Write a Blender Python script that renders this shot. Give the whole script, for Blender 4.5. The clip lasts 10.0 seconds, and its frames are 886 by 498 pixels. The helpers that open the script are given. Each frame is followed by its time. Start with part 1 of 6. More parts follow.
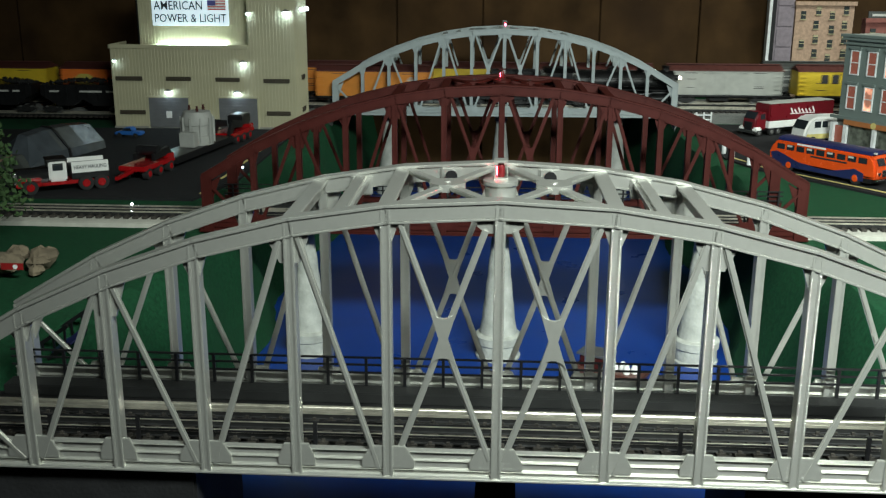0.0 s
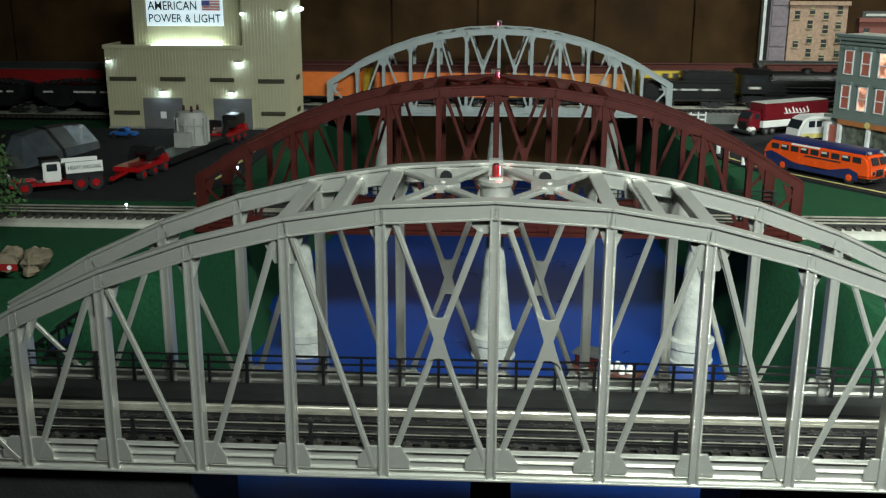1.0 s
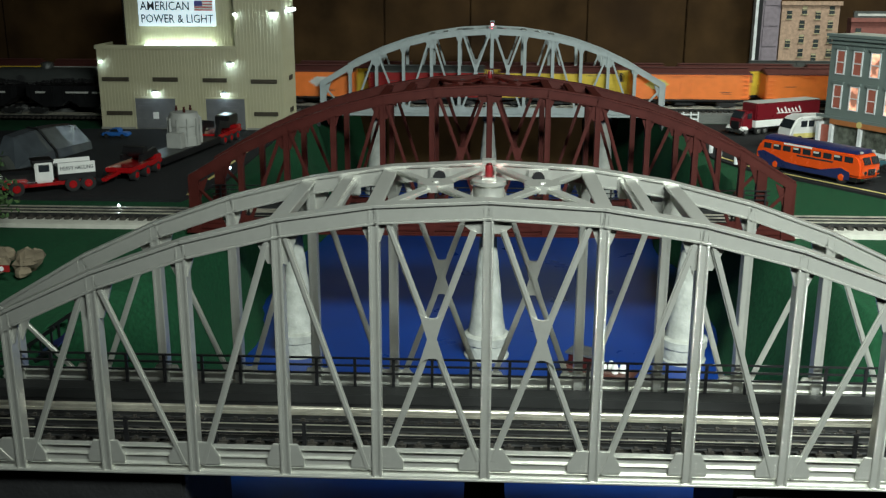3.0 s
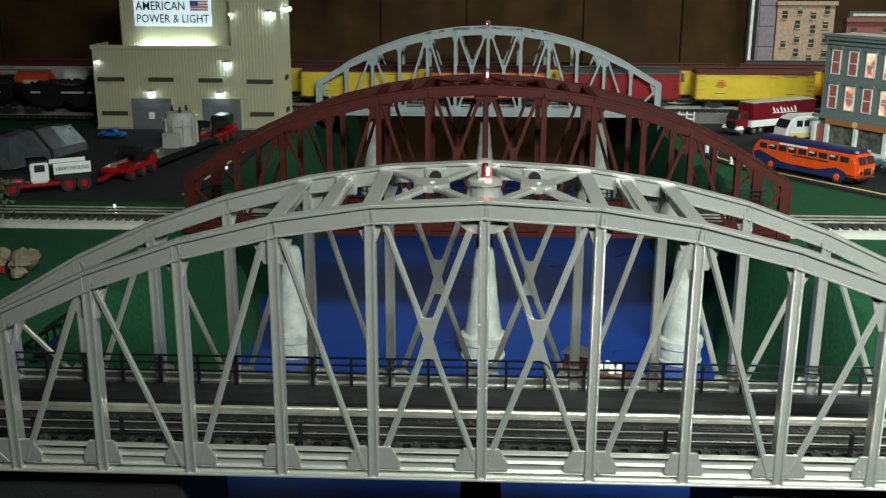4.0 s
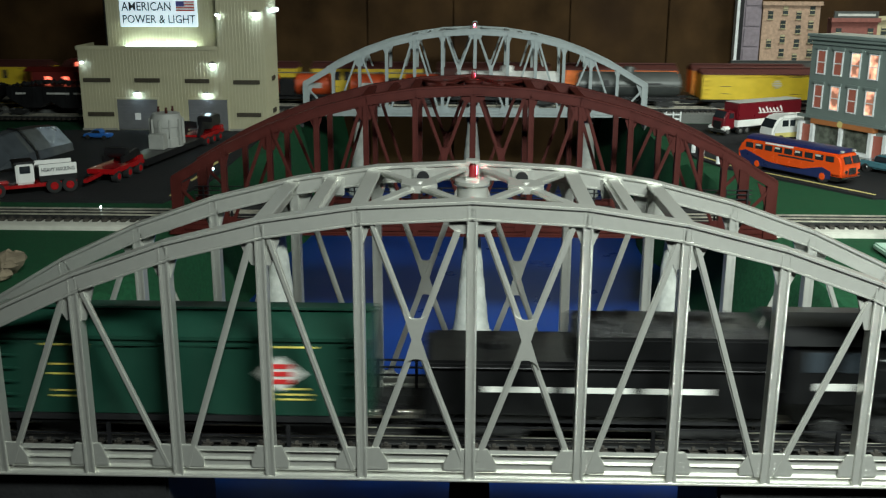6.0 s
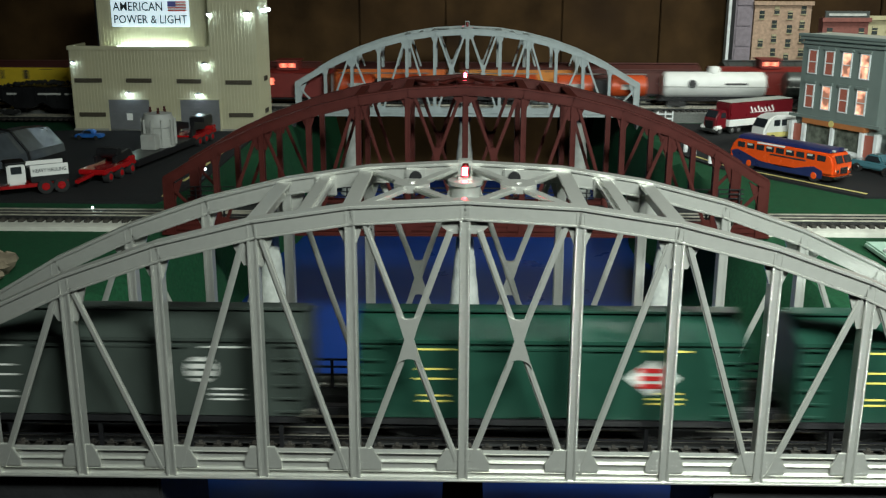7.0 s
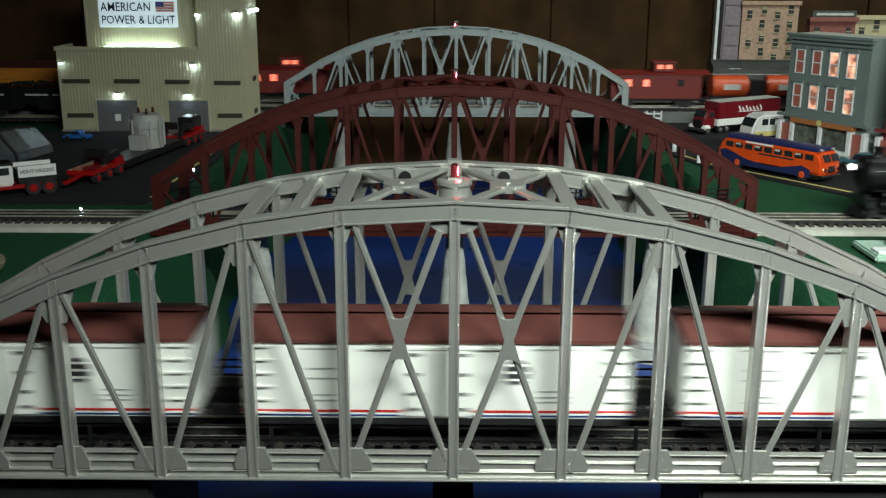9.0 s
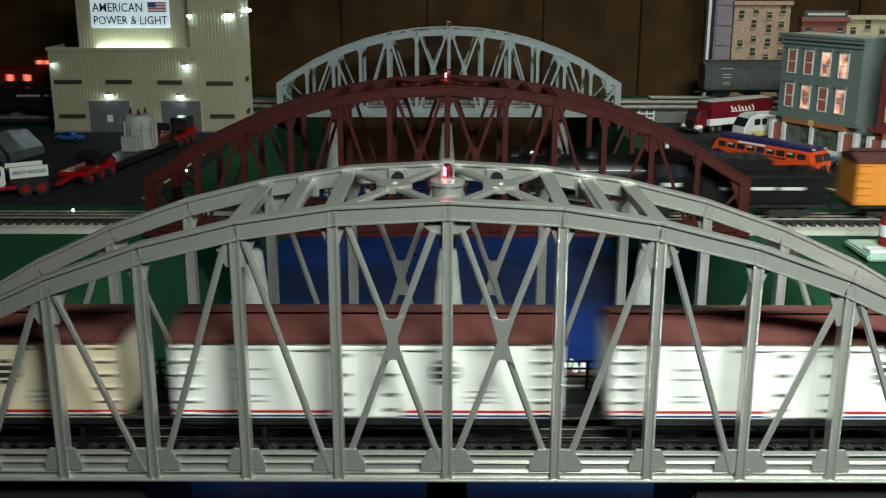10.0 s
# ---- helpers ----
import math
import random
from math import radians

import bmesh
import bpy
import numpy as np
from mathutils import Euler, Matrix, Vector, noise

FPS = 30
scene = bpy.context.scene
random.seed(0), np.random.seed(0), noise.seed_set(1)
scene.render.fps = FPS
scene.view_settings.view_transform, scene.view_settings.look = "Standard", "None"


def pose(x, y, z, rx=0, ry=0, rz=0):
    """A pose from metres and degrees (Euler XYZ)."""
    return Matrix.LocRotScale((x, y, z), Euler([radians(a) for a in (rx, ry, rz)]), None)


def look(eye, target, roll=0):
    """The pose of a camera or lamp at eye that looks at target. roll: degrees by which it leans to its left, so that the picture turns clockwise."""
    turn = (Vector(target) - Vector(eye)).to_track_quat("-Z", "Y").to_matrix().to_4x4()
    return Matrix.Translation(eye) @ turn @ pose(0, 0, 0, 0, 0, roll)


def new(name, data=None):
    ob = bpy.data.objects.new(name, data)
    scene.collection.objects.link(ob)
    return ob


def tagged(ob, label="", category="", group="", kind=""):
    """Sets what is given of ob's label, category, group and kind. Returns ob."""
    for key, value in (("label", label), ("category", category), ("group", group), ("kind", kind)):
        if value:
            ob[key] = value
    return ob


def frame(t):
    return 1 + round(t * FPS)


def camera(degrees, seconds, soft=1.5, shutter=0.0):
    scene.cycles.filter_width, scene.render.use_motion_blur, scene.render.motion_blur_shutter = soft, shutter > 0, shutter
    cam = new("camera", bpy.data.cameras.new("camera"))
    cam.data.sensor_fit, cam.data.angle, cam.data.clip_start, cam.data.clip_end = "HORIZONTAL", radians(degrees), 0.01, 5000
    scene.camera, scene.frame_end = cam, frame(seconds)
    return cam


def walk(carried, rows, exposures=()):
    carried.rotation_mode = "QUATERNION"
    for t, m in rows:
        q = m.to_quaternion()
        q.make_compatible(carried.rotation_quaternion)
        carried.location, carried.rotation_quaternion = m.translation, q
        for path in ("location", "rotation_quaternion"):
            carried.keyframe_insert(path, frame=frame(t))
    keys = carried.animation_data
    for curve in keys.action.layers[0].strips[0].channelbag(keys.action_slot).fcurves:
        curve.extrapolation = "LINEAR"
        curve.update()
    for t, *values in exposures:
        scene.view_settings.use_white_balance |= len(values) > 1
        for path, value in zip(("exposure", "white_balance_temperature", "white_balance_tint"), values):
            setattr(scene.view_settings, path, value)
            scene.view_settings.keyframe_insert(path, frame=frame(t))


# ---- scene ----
cam = camera(47.72, 10.0, soft=1.3, shutter=0.6)
EYE = (0.0, 0.0, 0.3273)
PAN = [(0, 74.34, -0.208, 3.271), (1, 74.344, -0.181, 2.969), (2, 74.353, -0.178, 2.728), (2.5, 74.353, -0.174, 2.658),
       (4, 74.35, -0.178, 2.346), (4.5, 74.352, -0.183, 2.229), (5.5, 74.373, -0.184, 1.852), (7, 74.373, -0.164, 1.182),
       (8, 74.379, -0.141, 0.889), (9, 74.376, -0.126, 0.557), (10, 74.394, -0.092, 0.143)]
walk(cam, [(t, pose(*EYE, rx, ry, rz)) for t, rx, ry, rz in PAN], [(0, 0.0, 6500, 10), (7.0, 0.0, 6500, 10), (8.5, -0.33, 6500, 10), (10, -0.44, 6500, 10)])

# ---- light: a dim basement room, one unseen lamp over the camera, one added over the town ----
world = bpy.data.worlds.new("room_dark")
scene.world = world
world.use_nodes = True
world.node_tree.nodes["Background"].inputs[0].default_value = (1.0, 0.97, 0.88, 1)
world.node_tree.nodes["Background"].inputs[1].default_value = 0.003


def unseen_lamp(eye, target, w, h, watts, colour, spread=180):
    data = bpy.data.lights.new("unseen_lamp", "AREA")
    data.shape, data.size, data.size_y, data.energy, data.color = "RECTANGLE", w, h, watts, colour
    data.spread = math.radians(spread)
    ob = new("unseen_lamp", data)
    ob.matrix_world = look(eye, target)
    return ob


unseen_lamp((0.45, -0.02, 0.84), (0.58, 0.80, 0.0), 0.8, 0.15, 24, (0.89, 1.0, 0.93), 118)
# added, with a narrow spread, to brighten the town and the wall's right part
unseen_lamp((1.35, 1.75, 1.20), (0.90, 2.15, 0.1), 0.7, 0.08, 7.0, (0.92, 1.0, 0.90), 105)

# ---- materials ----


def mat(name, colour, rough=0.6, metal=0.0, vary=0.15, scale=60.0, bump=0.0, bump_scale=400.0, emit=None, power=0.0,
        by_piece=0.0, coat=0.0, gloss_vary=0.08, spec=0.5, dirt=None, dirt_scale=9.0, dirt_amount=0.35):
    m = bpy.data.materials.new(name)
    m.use_nodes = True
    nt = m.node_tree
    b = nt.nodes["Principled BSDF"]
    b.inputs["Roughness"].default_value, b.inputs["Metallic"].default_value = rough, metal
    b.inputs["Coat Weight"].default_value = coat
    b.inputs["Specular IOR Level"].default_value = spec
    co = nt.nodes.new("ShaderNodeTexCoord").outputs["Object"]
    n = nt.nodes.new("ShaderNodeTexNoise")
    n.inputs["Scale"].default_value, n.inputs["Detail"].default_value = scale, 5
    nt.links.new(co, n.inputs["Vector"])
    ramp = nt.nodes.new("ShaderNodeMapRange")
    ramp.inputs[1].default_value, ramp.inputs[2].default_value = 0.3, 0.7
    ramp.inputs[3].default_value, ramp.inputs[4].default_value = 1 - vary, 1 + vary
    nt.links.new(n.outputs["Fac"], ramp.inputs[0])
    mul = nt.nodes.new("ShaderNodeVectorMath")
    mul.operation = "SCALE"
    mul.inputs[0].default_value = colour
    nt.links.new(ramp.outputs[0], mul.inputs["Scale"])
    out = mul.outputs[0]
    if by_piece:
        info = nt.nodes.new("ShaderNodeObjectInfo")
        r2 = nt.nodes.new("ShaderNodeMapRange")
        r2.inputs[3].default_value, r2.inputs[4].default_value = 1 - by_piece, 1 + by_piece
        nt.links.new(info.outputs["Random"], r2.inputs[0])
        m2 = nt.nodes.new("ShaderNodeVectorMath")
        m2.operation = "SCALE"
        nt.links.new(out, m2.inputs[0])
        nt.links.new(r2.outputs[0], m2.inputs["Scale"])
        out = m2.outputs[0]
    if dirt:
        n3 = nt.nodes.new("ShaderNodeTexNoise")
        n3.inputs["Scale"].default_value, n3.inputs["Detail"].default_value = dirt_scale, 8
        nt.links.new(co, n3.inputs["Vector"])
        r3 = nt.nodes.new("ShaderNodeMapRange")
        r3.inputs[1].default_value, r3.inputs[2].default_value = 0.45, 0.75
        r3.inputs[3].default_value, r3.inputs[4].default_value = 0.0, dirt_amount
        nt.links.new(n3.outputs["Fac"], r3.inputs[0])
        mix = nt.nodes.new("ShaderNodeMix")
        mix.data_type = "RGBA"
        nt.links.new(r3.outputs[0], mix.inputs[0])
        nt.links.new(out, mix.inputs[6])
        mix.inputs[7].default_value = (*dirt, 1)
        out = mix.outputs[2]
    nt.links.new(out, b.inputs["Base Color"])
    rr = nt.nodes.new("ShaderNodeMapRange")
    rr.inputs[3].default_value, rr.inputs[4].default_value = max(0.02, rough - gloss_vary), min(1, rough + gloss_vary)
    nt.links.new(n.outputs["Fac"], rr.inputs[0])
    nt.links.new(rr.outputs[0], b.inputs["Roughness"])
    if bump:
        n2 = nt.nodes.new("ShaderNodeTexNoise")
        n2.inputs["Scale"].default_value, n2.inputs["Detail"].default_value = bump_scale, 4
        nt.links.new(co, n2.inputs["Vector"])
        bp = nt.nodes.new("ShaderNodeBump")
        bp.inputs["Strength"].default_value, bp.inputs["Distance"].default_value = bump, 0.002
        nt.links.new(n2.outputs["Fac"], bp.inputs["Height"])
        nt.links.new(bp.outputs[0], b.inputs["Normal"])
    if emit:
        b.inputs["Emission Color"].default_value = (*emit, 1)
        b.inputs["Emission Strength"].default_value = power
    return m


SILVER = mat("silver_paint", (0.545, 0.545, 0.505), 0.30, 0.74, 0.03, 200, 0.0, gloss_vary=0.02)
WHITISH = mat("pale_grey_paint", (0.34, 0.385, 0.385), 0.5, 0.15, 0.08, 90, 0.05, 900, dirt=(0.35, 0.37, 0.36))
OXIDE = mat("oxide_red_paint", (0.047, 0.008, 0.006), 0.5, 0.0, 0.15, 80, 0.08, 700, spec=0.18, dirt=(0.07, 0.02, 0.016))
DECK = mat("black_deck_plastic", (0.007, 0.007, 0.007), 0.6, 0, 0.3, 70, 0.1)
WALKWAY = mat("grey_walkway", (0.010, 0.0105, 0.010), 0.65, 0, 0.25, 120, 0.25, 900)
RAILBLACK = mat("railing_black", (0.006, 0.006, 0.007), 0.45, 0, 0.2)
TIE = mat("dark_tie", (0.030, 0.026, 0.021), 0.8, 0, 0.35, 150, 0.2, by_piece=0.3)
RAIL = mat("rail_steel", (0.70, 0.66, 0.55), 0.33, 0.75, 0.3, 60, 0.05)
GRASS = mat("green_felt_grass", (0.010, 0.062, 0.026), 0.95, 0, 0.3, 220, 0.6, 1300, spec=0.15, dirt=(0.02, 0.07, 0.03), dirt_scale=5)
WATER = mat("painted_blue_water", (0.005, 0.038, 0.22), 0.3, 0, 0.12, 12, 0.04, 40, spec=0.35)
PIERSTONE = mat("pier_stone", (0.43, 0.44, 0.40), 0.9, 0, 0.2, 60, 0.55, 170, dirt=(0.22, 0.23, 0.2), dirt_scale=40, dirt_amount=0.6)
ROADBED = mat("pale_roadbed", (0.50, 0.49, 0.43), 0.8, 0, 0.1, 80, 0.2, dirt=(0.4, 0.39, 0.33))
GREYBED = mat("grey_gravel_bed", (0.16, 0.165, 0.155), 0.95, 0, 0.45, 500, 0.8, 900)
ASPHALT = mat("asphalt", (0.014, 0.015, 0.016), 0.9, 0, 0.25, 300, 0.3, 900, spec=0.2, dirt=(0.026, 0.026, 0.027), dirt_scale=6)
PAINTLINE = mat("road_line_yellow", (0.6, 0.5, 0.18), 0.7)
PAINTWHITE = mat("road_line_white", (0.7, 0.7, 0.66), 0.7)
BLACK = mat("black_plastic", (0.01, 0.01, 0.011), 0.35)
LOCO = mat("locomotive_black", (0.003, 0.0031, 0.0033), 0.42, 0.0, 0.2, 80, 0.03, spec=0.3)
COAL = mat("coal", (0.012, 0.012, 0.013), 0.6, 0, 0.5, 300, 1.0, 700)
CHROME = mat("bright_metal", (0.7, 0.7, 0.68), 0.2, 1.0, 0.1)
STEEL = mat("dull_steel", (0.28, 0.28, 0.27), 0.4, 0.8, 0.15)
WHITE = mat("white_plastic", (0.78, 0.78, 0.75), 0.4, 0, 0.05)
CREAMWHITE = mat("reefer_white", (0.74, 0.75, 0.70), 0.42, 0, 0.05, 60, 0.03)
CREAM = mat("reefer_cream", (0.66, 0.56, 0.40), 0.45, 0, 0.06)
ROOFBROWN = mat("roof_brown", (0.085, 0.022, 0.017), 0.65, 0, 0.12)
GREENCAR = mat("boxcar_green", (0.005, 0.030, 0.019), 0.42, 0, 0.1)
GREYCAR = mat("dark_grey_green_car", (0.026, 0.034, 0.029), 0.5, 0, 0.1)
ORANGE = mat("orange_car", (0.80, 0.19, 0.03), 0.42, 0, 0.08)
AMBER = mat("amber_car", (0.66, 0.235, 0.03), 0.42, 0, 0.08)
DRUMRED = mat("drum_orange_red", (0.55, 0.075, 0.018), 0.42, 0, 0.08)
YELLOW = mat("yellow_car", (0.66, 0.47, 0.03), 0.42, 0, 0.08)
REDCAR = mat("red_car", (0.25, 0.014, 0.014), 0.5, 0, 0.12, spec=0.2)
CABOOSE = mat("caboose_red", (0.17, 0.018, 0.014), 0.45, 0, 0.1)
GREYREEFER = mat("grey_reefer", (0.36, 0.37, 0.34), 0.55, 0, 0.1)
GUNGREY = mat("gun_grey", (0.085, 0.092, 0.088), 0.4, 0.3, 0.1)
NAVY = mat("navy_paint", (0.016, 0.022, 0.085), 0.3, 0, 0.1, coat=0.3)
BUSORANGE = mat("bus_orange", (0.70, 0.075, 0.010), 0.25, 0, 0.05, coat=0.5)
TRUCKRED = mat("truck_red", (0.34, 0.006, 0.008), 0.25, 0, 0.06, coat=0.5)
DARKRED = mat("trailer_dark_red", (0.15, 0.008, 0.014), 0.3, 0, 0.06, coat=0.3)
TRUCKMETAL = mat("truck_casting", (0.022, 0.022, 0.022), 0.5, 0.3, 0.3, 200)
RUBBER = mat("tyre_rubber", (0.012, 0.012, 0.012), 0.8)
GLASSDARK = mat("dark_window", (0.02, 0.025, 0.03), 0.08, 0, 0.1)
BLUETOY = mat("blue_toy", (0.02, 0.12, 0.40), 0.4)
REDGLOW = mat("red_beacon_glow", (0.7, 0.02, 0.02), 0.3, emit=(1.0, 0.05, 0.09), power=60)
REDLENS = mat("red_lens", (0.12, 0.006, 0.008), 0.35, emit=(1.0, 0.03, 0.04), power=0.03)
LAMPGLOW = mat("lamp_glow", (0.9, 0.9, 0.9), 0.3, emit=(0.62, 0.86, 1.0), power=40)
WARMGLOW = mat("headlight_glow", (0.9, 0.8, 0.7), 0.3, emit=(1.0, 0.78, 0.6), power=25)
REDWINDOW = mat("caboose_window_glow", (0.8, 0.3, 0.2), 0.3, emit=(1.0, 0.16, 0.09), power=2.2)


# ---- mesh building ----
class Mesh:
    def __init__(self):
        self.v, self.f = [], []

    def add(self, vs, fs):
        n = len(self.v)
        self.v += [tuple(v) for v in vs]
        self.f += [tuple(i + n for i in f) for f in fs]
        return self

    def box(self, x0, x1, y0, y1, z0, z1):
        vs = [(x, y, z) for z in (z0, z1) for y in (y0, y1) for x in (x0, x1)]
        return self.add(vs, [(0, 2, 3, 1), (4, 5, 7, 6), (0, 1, 5, 4), (1, 3, 7, 5), (3, 2, 6, 7), (2, 0, 4, 6)])

    def bar(self, p, q, w, d, side=(0, 1, 0)):
        """A straight bar from p to q, w wide across and d deep along side."""
        p, q, s = Vector(p), Vector(q), Vector(side).normalized()
        a = (q - p).normalized()
        s = (s - a * s.dot(a)).normalized()
        c = a.cross(s)
        vs = [e + c * (i * w / 2) + s * (j * d / 2) for e in (p, q) for i, j in ((-1, -1), (1, -1), (1, 1), (-1, 1))]
        return self.add(vs, [(3, 2, 1, 0), (4, 5, 6, 7), (0, 1, 5, 4), (1, 2, 6, 5), (2, 3, 7, 6), (3, 0, 4, 7)])

    def tube(self, p, q, r0, r1=None, n=12, cap=True):
        r1 = r0 if r1 is None else r1
        p, q = Vector(p), Vector(q)
        a = (q - p).normalized()
        s = a.orthogonal().normalized()
        c = a.cross(s)
        ring = [s * math.cos(2 * math.pi * i / n) + c * math.sin(2 * math.pi * i / n) for i in range(n)]
        vs = [p + d * r0 for d in ring] + [q + d * r1 for d in ring]
        fs = [(i, (i + 1) % n, n + (i + 1) % n, n + i) for i in range(n)]
        if cap:
            fs += [tuple(reversed(range(n))), tuple(range(n, 2 * n))]
        return self.add(vs, fs)

    def lathe(self, c, rows, n=24):
        """Rows of (radius, height) turned round the upright axis through c."""
        k = len(rows)
        vs = [(c[0] + r * math.cos(2 * math.pi * i / n), c[1] + r * math.sin(2 * math.pi * i / n), c[2] + z)
              for r, z in rows for i in range(n)]
        fs = [(j * n + i, j * n + (i + 1) % n, (j + 1) * n + (i + 1) % n, (j + 1) * n + i) for j in range(k - 1) for i in range(n)]
        fs += [tuple(reversed(range(n))), tuple(range((k - 1) * n, k * n))]
        return self.add(vs, fs)

    def plate(self, poly, y0, y1):
        """A polygon of (x, z) thick from y0 to y1."""
        n = len(poly)
        vs = [(x, y0, z) for x, z in poly] + [(x, y1, z) for x, z in poly]
        fs = [tuple(range(n)), tuple(reversed(range(n, 2 * n)))] + [(i, n + i, n + (i + 1) % n, (i + 1) % n) for i in range(n)]
        return self.add(vs, fs)

    def slab(self, poly, z0, z1):
        """A polygon of (x, y) thick from z0 to z1."""
        n = len(poly)
        vs = [(x, y, z0) for x, y in poly] + [(x, y, z1) for x, y in poly]
        fs = [tuple(reversed(range(n))), tuple(range(n, 2 * n))] + [(i, (i + 1) % n, n + (i + 1) % n, n + i) for i in range(n)]
        return self.add(vs, fs)

    def section(self, poly, x0, x1):
        """A polygon of (y, z) drawn out along x."""
        n = len(poly)
        vs = [(x0, y, z) for y, z in poly] + [(x1, y, z) for y, z in poly]
        fs = [tuple(reversed(range(n))), tuple(range(n, 2 * n))] + [(i, (i + 1) % n, n + (i + 1) % n, n + i) for i in range(n)]
        return self.add(vs, fs)

    def data(self, name, material, bevel=0.0, smooth=False, fix=True):
        me = bpy.data.meshes.new(name)
        me.from_pydata(self.v, [], self.f)
        if fix or bevel:
            bm = bmesh.new()
            bm.from_mesh(me)
            bmesh.ops.recalc_face_normals(bm, faces=bm.faces)
            if bevel:
                es = [e for e in bm.edges if len(e.link_faces) == 2 and e.calc_face_angle(0) > 0.6]
                bmesh.ops.bevel(bm, geom=es, offset=bevel, segments=2, affect="EDGES", clamp_overlap=True)
            bm.to_mesh(me)
            bm.free()
        if smooth:
            me.polygons.foreach_set("use_smooth", [True] * len(me.polygons))
            me.set_sharp_from_angle(angle=0.7)
        if material:
            me.materials.append(material)
        return me


def part(name, mesh, material, parent, label="", bevel=0.0, smooth=False, fix=True):
    ob = new(name, mesh.data(name, material, bevel, smooth, fix))
    ob.parent = parent
    return tagged(ob, label)


def piece(name, data, parent, at=(0, 0, 0), turn=0.0):
    ob = new(name, data)
    ob.parent = parent
    ob.matrix_basis = pose(*at, 0, 0, turn)
    return ob


def thing(name, label, category, m=None, group="", kind=""):
    ob = new(name)
    ob.empty_display_size = 0.02
    if m is not None:
        ob.matrix_basis = m
    return tagged(ob, label, category, group, kind)


def setting(name, mesh, material, label, category="", bevel=0.0, smooth=False):
    ob = new(name, mesh.data(name, material, bevel, smooth))
    return tagged(ob, label, category or name, kind="structure")


def words(name, text, size, material, parent, at, turn=(90, 0, 0), width=None, label="", depth=0.0003):
    c = bpy.data.curves.new(name, "FONT")
    c.body, c.size, c.extrude, c.align_x, c.align_y = text, size, depth, "CENTER", "CENTER"
    c.resolution_u, c.offset = 2, size * 0.010
    tmp = bpy.data.objects.new(name, c)
    scene.collection.objects.link(tmp)
    bpy.context.view_layer.update()
    me = bpy.data.meshes.new_from_object(tmp.evaluated_get(bpy.context.evaluated_depsgraph_get()))
    bpy.data.objects.remove(tmp)
    if width:
        w = max(v.co.x for v in me.vertices) - min(v.co.x for v in me.vertices)
        for v in me.vertices:
            v.co.x *= width / w
    me.materials.clear()
    me.materials.append(material)
    ob = new(name, me)
    ob.parent = parent
    ob.matrix_basis = pose(*at, *turn)
    return tagged(ob, label)


# ---- the arch bridges ----
NODES = (0.0, 0.0713, 0.1324, 0.1939, 0.2534, 0.3121, 0.3785)
DEPTH = 0.1264


def arch(x):
    return 0.1908 - 0.74 * x * x - 0.46 * x ** 4


beacons = []         # (drum turned to imitate the flash, moment at which its glowing face is in front)


